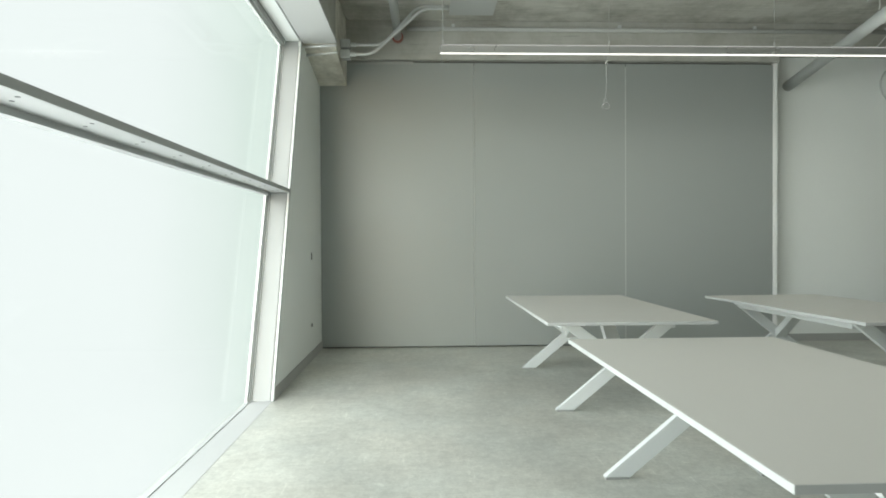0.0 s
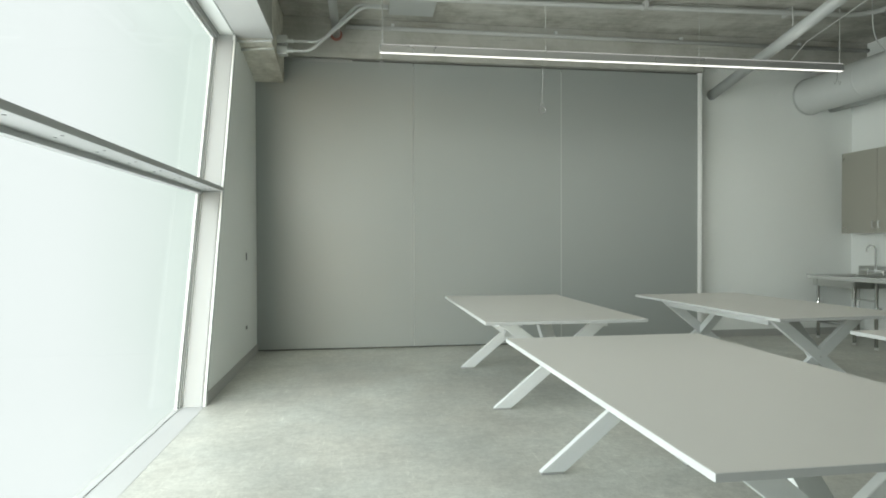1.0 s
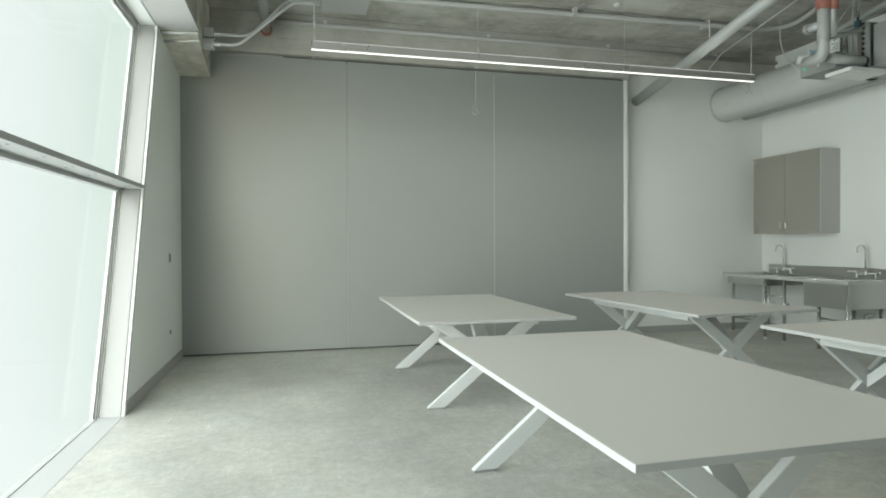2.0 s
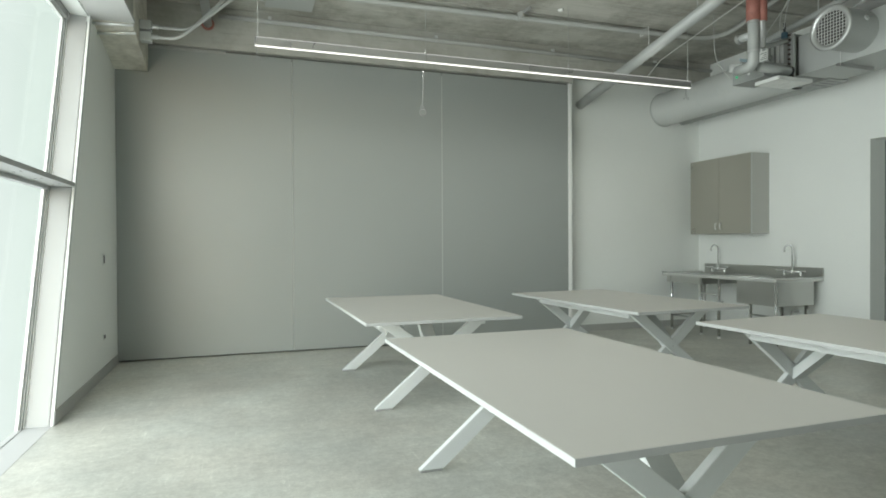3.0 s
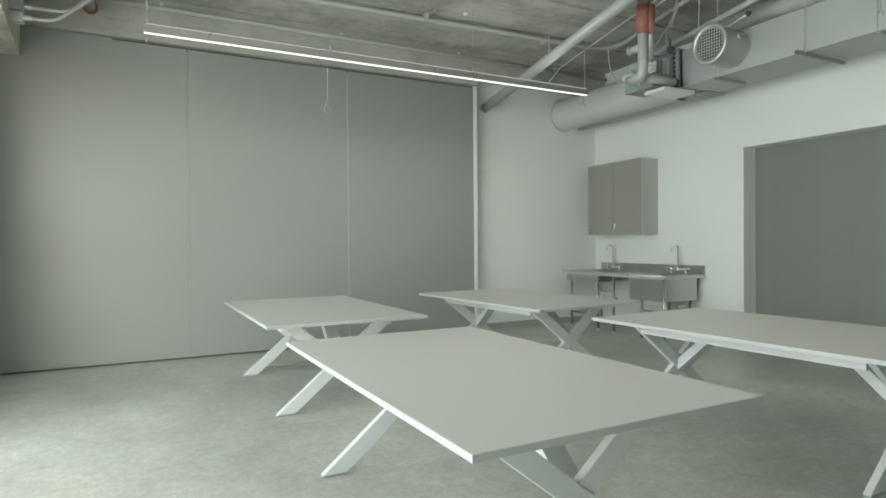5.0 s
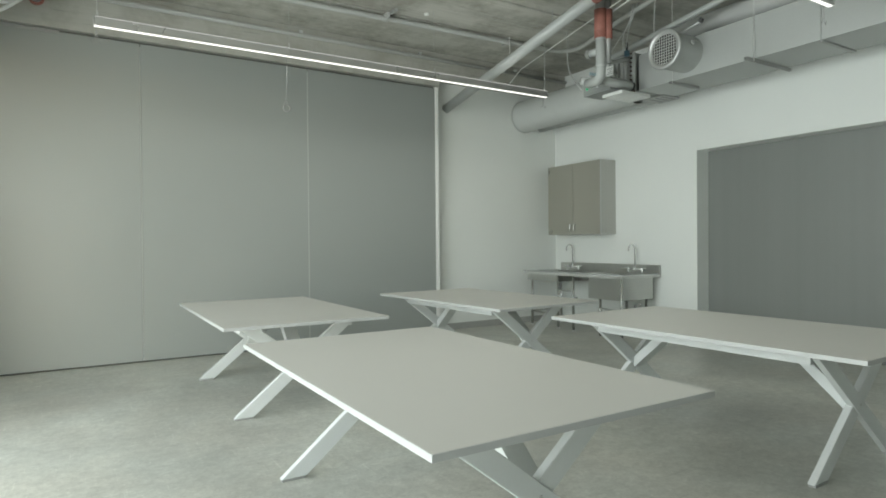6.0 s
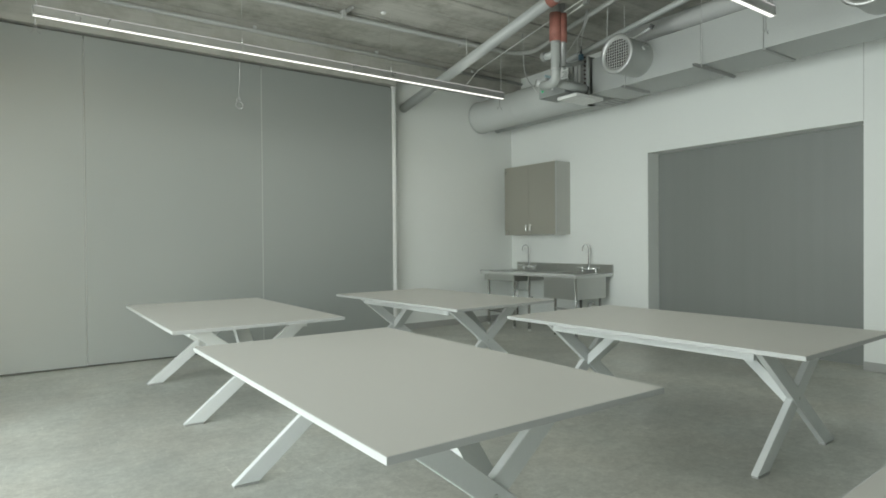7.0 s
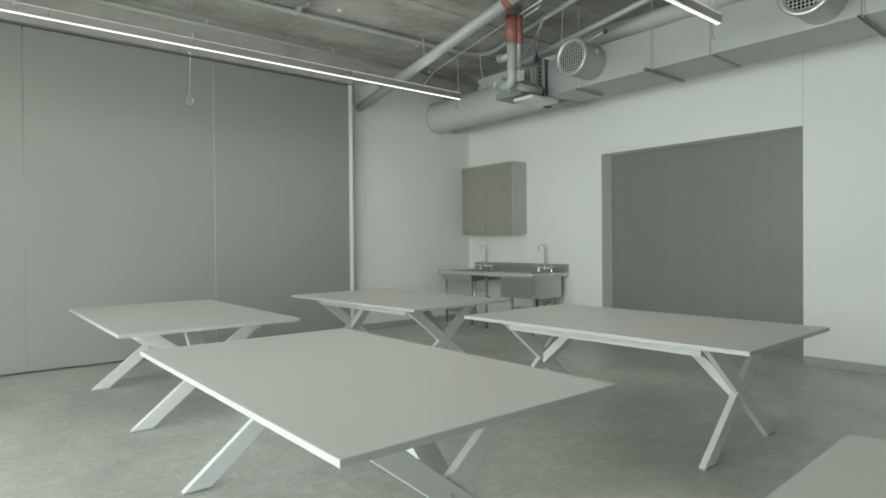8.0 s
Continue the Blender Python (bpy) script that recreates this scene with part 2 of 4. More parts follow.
def glass_material():
    m = bpy.data.materials.new("window_glass")
    m.use_nodes = True
    n, l = m.node_tree.nodes, m.node_tree.links
    n.remove(n["Principled BSDF"])
    tr, gl, mix, fr = n.new("ShaderNodeBsdfTransparent"), n.new("ShaderNodeBsdfGlossy"), n.new("ShaderNodeMixShader"), n.new("ShaderNodeLayerWeight")
    tr.inputs[0].default_value = (0.965, 0.985, 0.972, 1)
    gl.inputs["Roughness"].default_value = 0.03
    pw, sc = n.new("ShaderNodeMath"), n.new("ShaderNodeMath")
    pw.operation, pw.inputs[1].default_value = "POWER", 5.0
    sc.operation, sc.inputs[1].default_value, sc.inputs[2].default_value = "MULTIPLY_ADD", 0.18, 0.015
    fr.inputs["Blend"].default_value = 0.5
    l.new(fr.outputs["Facing"], pw.inputs[0])
    l.new(pw.outputs[0], sc.inputs[0])
    l.new(sc.outputs[0], mix.inputs[0])
    l.new(tr.outputs[0], mix.inputs[1])
    l.new(gl.outputs[0], mix.inputs[2])
    l.new(mix.outputs[0], n["Material Output"].inputs[0])
    return m


M_GLASS = glass_material()


def fog_material():
    """Fog that is whitest where the veiled sun stands and greener away from it."""
    m = glow("bright_fog", (0.91, 1.0, 0.96), FOG_GLOW)
    n, l = m.node_tree.nodes, m.node_tree.links
    co = n.new("ShaderNodeTexCoord")
    sp = n.new("ShaderNodeSeparateXYZ")
    l.new(co.outputs["Object"], sp.inputs[0])
    k = n.new("ShaderNodeTexNoise")
    k.inputs["Scale"].default_value, k.inputs["Detail"].default_value = 0.12, 1.0
    l.new(co.outputs["Object"], k.inputs["Vector"])
    drift = n.new("ShaderNodeMath")
    drift.operation, drift.inputs[1].default_value = "MULTIPLY_ADD", 6.0
    l.new(k.outputs[0], drift.inputs[0])
    l.new(sp.outputs["Y"], drift.inputs[2])
    mr = n.new("ShaderNodeMapRange")
    mr.interpolation_type = "SMOOTHSTEP"
    mr.inputs[1].default_value, mr.inputs[2].default_value = FOG_NEAR, FOG_FAR
    l.new(drift.outputs[0], mr.inputs[0])
    ramp = n.new("ShaderNodeValToRGB")
    ramp.color_ramp.elements[0].color = (0.935, 0.98, 0.985, 1)
    ramp.color_ramp.elements[1].color = (0.78, 0.88, 0.83, 1)
    l.new(mr.outputs[0], ramp.inputs[0])
    l.new(ramp.outputs[0], n["Emission"].inputs[0])
    return m


# ---- mesh helpers ----
def mesh_of(name, bm, material, smooth=False):
    me = bpy.data.meshes.new(name)
    bmesh.ops.recalc_face_normals(bm, faces=bm.faces[:])
    bm.to_mesh(me)
    bm.free()
    if material:
        me.materials.append(material)
    if smooth:
        for p in me.polygons:
            p.use_smooth = True
    return me


def part(name, bm, material, parent=None, label="", smooth=False):
    ob = new(name, mesh_of(name, bm, material, smooth))
    if parent:
        ob.parent = parent
    if label:
        ob["label"] = label
    return ob


def thing(name, label, category, group="", at=None, kind=""):
    ob = new(name)
    ob.empty_display_size = 0.1
    if at is not None:
        ob.matrix_basis = at
    return tagged(ob, label, category, group, kind)


def add_box(bm, x0, x1, y0, y1, z0, z1, bevel=0.0, m=None):
    r = bmesh.ops.create_cube(bm, size=1.0)
    vs = r["verts"]
    t = Matrix.Translation(((x0 + x1) / 2, (y0 + y1) / 2, (z0 + z1) / 2)) @ Matrix.Diagonal((x1 - x0, y1 - y0, z1 - z0, 1))
    bmesh.ops.transform(bm, matrix=t, verts=vs)
    if bevel:
        es = {e for v in vs for e in v.link_edges}
        out = bmesh.ops.bevel(bm, geom=list(es), offset=bevel, segments=2, affect="EDGES", profile=0.7)
        vs = list({v for f in out["faces"] for v in f.verts} | {v for v in vs if v.is_valid})
    if m is not None:
        bmesh.ops.transform(bm, matrix=m, verts=vs)
    return bm


def box(x0, x1, y0, y1, z0, z1, bevel=0.0):
    return add_box(bmesh.new(), x0, x1, y0, y1, z0, z1, bevel)


def prism(poly, axis, a, b):
    """A polygon in the plane across an axis, pulled from a to b along it."""
    bm = bmesh.new()

    def put(u, v, w):
        return {"x": (w, u, v), "y": (u, w, v), "z": (u, v, w)}[axis]
    va = [bm.verts.new(put(u, v, a)) for u, v in poly]
    vb = [bm.verts.new(put(u, v, b)) for u, v in poly]
    bm.faces.new(va)
    bm.faces.new(vb[::-1])
    for i in range(len(poly)):
        j = (i + 1) % len(poly)
        bm.faces.new((va[i], va[j], vb[j], vb[i]))
    return bm


def add_tube(bm, pts, r, seg=12, cap=True):
    """A round bar along a line of points."""
    pts = [Vector(p) for p in pts]
    rings = []
    up = None
    for i, p in enumerate(pts):
        d = (pts[min(i + 1, len(pts) - 1)] - pts[max(i - 1, 0)]).normalized()
        if up is None:
            up = d.orthogonal().normalized()
        up = (up - d * up.dot(d)).normalized()
        side = d.cross(up)
        rings.append([bm.verts.new(p + (up * math.cos(a) + side * math.sin(a)) * r) for a in (2 * math.pi * k / seg for k in range(seg))])
    for a, b in zip(rings, rings[1:]):
        for k in range(seg):
            bm.faces.new((a[k], a[(k + 1) % seg], b[(k + 1) % seg], b[k]))
    if cap:
        bm.faces.new(rings[0])
        bm.faces.new(rings[-1][::-1])
    return bm


def tube(pts, r, seg=12, cap=True):
    return add_tube(bmesh.new(), pts, r, seg, cap)


def rounded(pts, radius, steps=6):
    """The line of points with its bends rounded off."""
    pts = [Vector(p) for p in pts]
    out = [pts[0]]
    for a, b, c in zip(pts, pts[1:], pts[2:]):
        d0, d1 = (a - b), (c - b)
        k = min(radius, d0.length * 0.49, d1.length * 0.49)
        p0, p1 = b + d0.normalized() * k, b + d1.normalized() * k
        for i in range(steps + 1):
            t = i / steps
            out.append(p0 * (1 - t) ** 2 + b * 2 * t * (1 - t) + p1 * t * t)
    out.append(pts[-1])
    return out


def lathe(profile, axis, centre, seg=40):
    """Turns (radius, height) pairs about an axis through the centre."""
    bm = bmesh.new()
    q = Vector(axis).normalized().to_track_quat("Z", "Y").to_matrix()
    c = Vector(centre)
    rings = []
    for r, h in profile:
        rings.append([bm.verts.new(c + q @ Vector((r * math.cos(2 * math.pi * k / seg), r * math.sin(2 * math.pi * k / seg), h))) for k in range(seg)])
    for a, b in zip(rings, rings[1:]):
        for k in range(seg):
            bm.faces.new((a[k], a[(k + 1) % seg], b[(k + 1) % seg], b[k]))
    return bm


# ---- structure ----
def structure(name, bm, material, label, category="wall", smooth=False):
    return tagged(part(name, bm, material, smooth=smooth), label, category, kind="structure")


structure("floor", box(-1.56, RIGHT + 0.35, REAR - 0.2, BACK2 + 0.2, -0.2, 0.0), M_FLOOR, "mottled pale grey polished concrete floor", "floor")
fog = prism([(-22.8, -4), (-16.8, -4), (-6, 80), (-12, 80)], "z", -40.0, 50.0)
structure("backdrop", fog, fog_material(), "bright white fog outside the window", "backdrop")

# panelled back wall: core, three tall panels, edging strips and the end post
wall_north = structure("wall_north", box(LEFT, 4.762, BACK + 0.04, BACK2 + 0.2, 0.0, 3.76), M_GAP, "tall wall of grey vinyl panels", "wall")
for x0, x1 in ((LEFT, 0.690), (0.698, 2.704), (2.712, 4.704)):
    part("panel", box(x0 + 0.001, x1 - 0.001, BACK, BACK + 0.039, 0.019, 3.738, 0.003), M_PANEL, wall_north, "grey vinyl wall panel")
for x, w in ((0.694, 0.006), (2.708, 0.012)):
    part("edging", box(x - w / 2, x + w / 2, BACK - 0.004, BACK + 0.038, 0.019, 3.70), M_SEAM, wall_north, "thin pale panel edging")
part("end_post", box(4.706, 4.764, BACK - 0.006, BACK + 0.039, 0.0, 3.76, 0.004), M_BRIGHT, wall_north, "narrow white end post")
structure("wall_north_2", box(4.762, RIGHT + 0.4, BACK2, BACK2 + 0.2, 0.0, 3.90), M_WHITE, "white painted wall beside the sinks")
structure("baseboard_1", box(4.765, RIGHT, BACK2 - 0.012, BACK2 - 0.0005, 0.0, 0.10, 0.003), M_BASE, "grey rubber baseboard", "baseboard")

part("top_track", box(-0.96, -0.10, BACK - 0.010, BACK - 0.001, 3.716, 3.754, 0.002), M_STRUT, wall_north, "short zinc track at the panel top")

# concrete beam over the back wall
structure("beam_1", prism([(LEFT - 0.3, 3.762), (4.764, 3.762), (4.764, 3.901), (RIGHT + 0.4, 3.901), (RIGHT + 0.4, CEIL + 0.1), (LEFT - 0.3, CEIL + 0.1)], "y", BACK - 0.06, BACK2 + 0.2), M_BEAM, "bare concrete beam above the panels", "beam")

# right wall with its deep shutter opening
D0, D1, DH = 2.497, 5.122, 2.622
structure("wall_east", prism([(REAR - 0.2, 0.0), (D0, 0.0), (D0, DH), (D1, DH), (D1, 0.0), (BACK2 - 0.001, 0.0), (BACK2 - 0.001, CEIL - 0.001), (REAR - 0.2, CEIL - 0.001)], "x", RIGHT, RIGHT + 0.34), M_WHITE, "white painted wall with a wide opening")
structure("baseboard_2", box(RIGHT - 0.012, RIGHT - 0.0005, REAR, D0 - 0.001, 0.0, 0.095, 0.003), M_BASE, "grey rubber baseboard", "baseboard")
structure("baseboard_3", box(RIGHT - 0.012, RIGHT - 0.0005, D1 + 0.001, BACK2 - 0.013, 0.0, 0.10, 0.003), M_BASE, "grey rubber baseboard", "baseboard")
door = structure("door_1", box(RIGHT + 0.25, RIGHT + 0.30, D0 - 0.05, D1 + 0.05, 0.0, DH + 0.05), M_DOOR, "closed dark grey shutter in a deep opening", "door")

structure("trim_2", box(RIGHT - 0.0015, RIGHT - 0.0003, D0 - 0.004, D0, DH + 0.002, 3.9), M_BASE, "thin joint line in the white wall", "trim")

# rear wall behind the camera
structure("wall_south", box(-1.56, RIGHT, REAR - 0.2, REAR, 0.0, CEIL - 0.001), M_WHITE, "plain white wall")

# left wall: slanted end of the glazing
W0 = -0.3
lean = (JAMB1 - JAMB0) / HEAD
structure("wall_west", prism([(JAMB0, 0.0), (BACK + 0.039, 0.0), (BACK + 0.039, CEIL - 0.001), (REAR, CEIL - 0.001), (REAR, 0.0), (W0, 0.0), (W0, HEAD), (JAMB1, HEAD)], "x", -1.56, LEFT - 0.001), M_WHITE, "white wall round a glazed wall with a slanted end")
structure("baseboard_4", prism([(JAMB0 + 0.005, 0.0), (BACK - 0.001, 0.0), (BACK - 0.001, 0.10), (JAMB0 + 0.005 + 0.1 * lean, 0.10)], "x", LEFT, LEFT + 0.012), M_BASE, "grey rubber baseboard", "baseboard")
# corner trim along the slanted edge
structure("trim_1", prism([(JAMB0 - 0.002, 0.0), (JAMB0 + 0.035, 0.0), (JAMB1 + 0.035, HEAD), (JAMB1 - 0.002, HEAD)], "x", LEFT - 0.0005, LEFT + 0.006), M_FRAME, "white metal corner trim", "trim")
structure("window_sill_1", box(GLASS + 0.02, LEFT - 0.001, W0, JAMB0, -0.01, 0.0015), M_SILL, "white strip of sill flush with the floor", "sill")

# thin grey overlay added to darken the white slanted jamb under strong window light
structure("trim_3", prism([(JAMB0 - 0.0035, 0.0), (JAMB0 - 0.0005, 0.0), (JAMB1 - 0.0005, HEAD - 0.004), (JAMB1 - 0.0035, HEAD - 0.004)], "x", GLASS + 0.032, LEFT - 0.026), M_LINING, "thin grey overlay darkening the overlit slanted jamb", "trim")

# the glazing
win = structure("window_1", box(GLASS - 0.024, LEFT + 0.004, W0 + 0.002, JAMB0 + 1.91 * lean - 0.004, 1.889, 1.928, 0.003), M_FRAME, "tall foggy window with a deep painted mid rail", "window")


def slanted(y_off0, y_off1, x0, x1, z0=0.0, z1=HEAD):
    return prism([(JAMB0 + z0 * lean + y_off0, z0), (JAMB0 + z0 * lean + y_off1, z0), (JAMB0 + z1 * lean + y_off1, z1), (JAMB0 + z1 * lean + y_off0, z1)], "x", x0, x1)


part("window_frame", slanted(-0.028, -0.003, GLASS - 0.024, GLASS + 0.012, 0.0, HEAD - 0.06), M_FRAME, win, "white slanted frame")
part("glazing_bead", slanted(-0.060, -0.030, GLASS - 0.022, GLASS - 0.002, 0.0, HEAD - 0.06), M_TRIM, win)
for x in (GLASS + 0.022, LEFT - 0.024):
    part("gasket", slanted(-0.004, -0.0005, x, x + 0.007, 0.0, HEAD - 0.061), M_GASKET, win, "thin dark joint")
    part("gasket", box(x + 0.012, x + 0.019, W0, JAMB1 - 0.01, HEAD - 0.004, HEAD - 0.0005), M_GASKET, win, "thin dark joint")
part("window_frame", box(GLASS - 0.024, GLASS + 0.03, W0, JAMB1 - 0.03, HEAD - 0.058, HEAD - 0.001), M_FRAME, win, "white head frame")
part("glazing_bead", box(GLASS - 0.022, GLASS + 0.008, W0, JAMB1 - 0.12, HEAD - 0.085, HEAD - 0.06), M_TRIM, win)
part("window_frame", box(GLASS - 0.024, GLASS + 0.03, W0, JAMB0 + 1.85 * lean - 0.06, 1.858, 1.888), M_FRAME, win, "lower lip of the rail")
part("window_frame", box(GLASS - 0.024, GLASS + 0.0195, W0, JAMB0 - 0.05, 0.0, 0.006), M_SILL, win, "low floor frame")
for z0, z1 in ((0.012, 1.857), (1.93, HEAD - 0.06)):
    p = part("pane", prism([(W0, z0), (JAMB0 + z0 * lean - 0.05, z0), (JAMB0 + z1 * lean - 0.05, z1), (W0, z1)], "x", GLASS - 0.02, GLASS - 0.012), M_GLASS, win, "large clear pane")
    p.visible_shadow = False
hole = lathe([(0.0005, 0), (0.0085, 0), (0.0085, 0.003), (0.0005, 0.003)], (0, 0, 1), (0, 0, 0), 12)
hole_mesh = mesh_of("screw", hole, M_GASKET)
for i in range(10):
    for dx in (-0.045, -0.105):
        s = new("screw", hole_mesh)
        s.parent = win
        s.matrix_basis = Matrix.Translation((LEFT + dx, 1.6 + 0.45 * i + (0.06 if dx < -0.1 else 0), 1.8865))

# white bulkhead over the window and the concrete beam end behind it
structure("bulkhead", box(LEFT, -0.935, REAR, 6.66, HEAD + 0.002, HEAD + 0.04), M_SOFFIT, "white soffit over the glazing, greyed against the strong window light", "soffit")
structure("beam_2", box(LEFT, -0.95, REAR, 6.66, HEAD + 0.041, CEIL - 0.001), M_BEAM, "bare concrete edge beam", "beam")
structure("beam_3", prism([(6.662, HEAD + 0.003), (BACK - 0.062, 3.43), (BACK - 0.062, CEIL - 0.001), (6.662, CEIL - 0.001)], "x", LEFT, -0.965), M_SMEAR, "stained concrete beam end", "beam")
structure("beam_4", box(LEFT, -0.965, BACK - 0.060, BACK - 0.001, 3.43, 3.761), M_SMEAR, "stained concrete beam end", "beam")

# ceiling of cast planks, joints run along the room
cb = bmesh.new()
add_box(cb, -1.56, RIGHT + 0.34, REAR - 0.2, BACK - 0.06, CEIL + 0.03, CEIL + 0.25)
joints = [7.709, 6.70, 5.70, 4.55, 3.40, 2.25, 1.10, -0.05, -1.2, -2.35, REAR]
for a, b in zip(joints, joints[1:]):
    off = 0.012 * ((joints.index(a) * 7) % 3 - 1)
    add_box(cb, -0.949, RIGHT, b + 0.012, a - 0.012, CEIL + off, CEIL + 0.031, 0.006)
structure("ceiling", cb, M_CEIL, "bare concrete ceiling with long joints", "ceiling")


# ---- tables ----
TW, TL, TH = 1.326, 2.253, 0.77
NEAR_END, FAR_END, FOOT = 0.325, 0.30, 0.206


def leg_plank(y0, y1, flip):
    """A flat slanted leg of the cross; the flipped one stands a little further out."""
    w, zt = 0.153, TH - 0.028
    if flip:
        pts = [(TW - 0.115, 0.012), (TW - 0.268, 0.012), (0.1275, zt), (0.2805, zt)]
    else:
        pts = [(0.1295, 0.012), (0.1295 + w, 0.012), (1.0145 + w, zt), (1.0145, zt)]
    bm = prism(pts, "y", y0, y1)
    bmesh.ops.bevel(bm, geom=bm.edges[:], offset=0.003, segments=1, affect="EDGES")
    return bm


def work_table():
    t = thing("work_table", "large work table with grey laminate top and white crossed legs", "table", "work tables")
    part("tabletop", box(0.004, TW - 0.004, 0.004, TL - 0.004, TH - 0.021, TH, 0.0015), M_TOP, t, "pale grey laminate top")
    band = bmesh.new()
    for x0, x1, y0, y1 in ((0, 0.0038, 0, TL), (TW - 0.0038, TW, 0, TL), (0.004, TW - 0.004, 0, 0.0038), (0.004, TW - 0.004, TL - 0.0038, TL)):
        add_box(band, x0, x1, y0, y1, TH - 0.025, TH - 0.0005)
    part("edge_band", band, M_EDGE, t, "white edge band")
    for u in (0.188, TW - 0.226):
        part("side_rail", box(u, u + 0.04, NEAR_END + 0.03, TL - FAR_END - 0.03, 0.668, TH - 0.0215, 0.003), M_LEG, t, "white steel rail")
    for k, v in enumerate((NEAR_END, TL - FAR_END)):
        part("leg", leg_plank(v - 0.018, v + 0.024, False), M_LEG, t)
        part("leg", leg_plank(v - 0.027, v + 0.015, True), M_LEG, t)
        for u in (FOOT, TW - 0.1915):
            # thin grey block added for the slight shadow under each leg
            part("foot_pad", box(u - 0.07, u + 0.07, v - 0.02, v + 0.02, 0.0, 0.0115, 0.002), M_STRUT, t, "thin grey block standing in for the shade under the foot")
        for s in (-1, 1):
            part("bolt", lathe([(0.0005, 0.004), (0.008, 0.004), (0.011, 0.0)], (0, s, 0), (TW / 2, v + s * 0.028, 0.384), 12), M_ALU, t, "small steel bolt")
        part("end_rail", box(0.08, TW - 0.08, v - 0.02, v + 0.02, TH - 0.0275, TH - 0.0215), M_LEG, t)
        d = 1 if k == 0 else -1
        part("brace", prism([(v + d * 0.030, 0.34), (v + d * 0.030, 0.43), (v + d * 0.39, TH - 0.022), (v + d * 0.48, TH - 0.022)], "x", TW / 2 - 0.052, TW / 2 + 0.062), M_LEG, t, "slanted white brace")
    return t


first = work_table()
first.matrix_basis = pose(0.9395, 1.4514, 0, 0, 0, 0.37)
for x, y, a in ((0.9557, 4.4617, 0.05), (3.3095, 4.2884, 3.26), (3.4126, 1.4031, 1.51), (1.0286, -1.695, 2.5)):
    copy_thing(first, pose(x, y, 0, 0, 0, a))

# ---- wall cabinet ----
CX, CY0, CY1, CZ0, CZ1 = 6.964, 6.572, 7.767, 1.500, 2.660
cab = thing("wall_cabinet", "taupe steel wall cabinet with two closed doors", "cabinet")
part("body", box(CX + 0.022, RIGHT - 0.001, CY0, CY1, CZ0, CZ1, 0.004), M_CABSIDE, cab, "cabinet body, coloured paler for the white wall it mirrors")
part("edge_strip", box(CX + 0.001, CX + 0.021, CY0 - 0.006, CY0 - 0.0005, CZ0 + 0.004, CZ1 - 0.004, 0.001), M_ALU, cab, "metal edge strip")
mid = (CY0 + CY1) / 2
for y0, y1, hy in ((CY0 + 0.002, mid - 0.002, mid - 0.05), (mid + 0.002, CY1 - 0.002, mid + 0.05)):
    d = part("door", box(CX, CX + 0.02, y0, y1, CZ0 + 0.002, CZ1 - 0.002, 0.003), M_CAB, cab)
    part("handle", tube(rounded([(CX, hy, CZ0 + 0.07), (CX - 0.028, hy, CZ0 + 0.07), (CX - 0.028, hy, CZ0 + 0.16), (CX, hy, CZ0 + 0.16)], 0.012, 4), 0.008, 8), M_ALU, d, "small bent metal handle")

# ---- sink unit ----
SX0, SX1, SY0, SY1, SZ = 6.48, RIGHT - 0.035, 5.715, 7.85, 0.905
sink = thing("sink_unit", "stainless steel double sink on tubular legs against the wall", "sink")


def bowl(y0, y1, x0, x1, depth):
    bm = bmesh.new()
    t = 0.004
    add_box(bm, x0, x1, y0, y0 + t, SZ - depth, SZ - 0.031)
    add_box(bm, x0, x1, y1 - t, y1, SZ - depth, SZ - 0.031)
    add_box(bm, x0, x0 + t, y0 + t, y1 - t, SZ - depth, SZ - 0.031)
    add_box(bm, x1 - t, x1, y0 + t, y1 - t, SZ - depth, SZ - 0.031)
    add_box(bm, x0, x1, y0, y1, SZ - depth - t, SZ - depth)
    return bm


def deck():
    """The sunk worktop with its two openings."""
    bm = bmesh.new()
    z0, z1 = SZ - 0.030, SZ - 0.018
    ox0, ox1 = SX0 + 0.04, SX1 - 0.10
    add_box(bm, SX0 + 0.012, ox0, SY0 + 0.012, SY1 - 0.012, z0, z1)
    add_box(bm, ox1, SX1, SY0 + 0.012, SY1 - 0.012, z0, z1)
    for a, b in ((SY0 + 0.012, SY0 + 0.05), (6.40, 7.04), (7.78, SY1 - 0.012)):
        add_box(bm, ox0, ox1, a, b, z0, z1)
    return bm


def lip():
    """The raised edge round the worktop, folded down."""
    bm = bmesh.new()
    add_box(bm, SX0, SX0 + 0.012, SY0, SY1, SZ - 0.052, SZ)
    add_box(bm, SX0 + 0.0122, SX1, SY0, SY0 + 0.012, SZ - 0.052, SZ)
    add_box(bm, SX0 + 0.0122, SX1, SY1 - 0.012, SY1, SZ - 0.052, SZ)
    return bm


part("deck", deck(), M_STEEL, sink, "sunk stainless steel worktop")
part("edge_lip", lip(), M_RIM, sink, "folded steel edge, coloured paler for its window sheen")
part("deep_bowl", bowl(5.765, 6.40, SX0 + 0.05, SX1 - 0.09, 0.36), M_STEEL, sink, "deep square steel bowl")
part("shallow_bowl", bowl(7.04, 7.78, SX0 + 0.03, SX1 - 0.09, 0.15), M_STEEL, sink, "shallow steel bowl")
part("backsplash", box(SX1, SX1 + 0.02, SY0, 7.80, SZ - 0.05, SZ + 0.125, 0.004), M_STEEL, sink, "upstand at the wall")
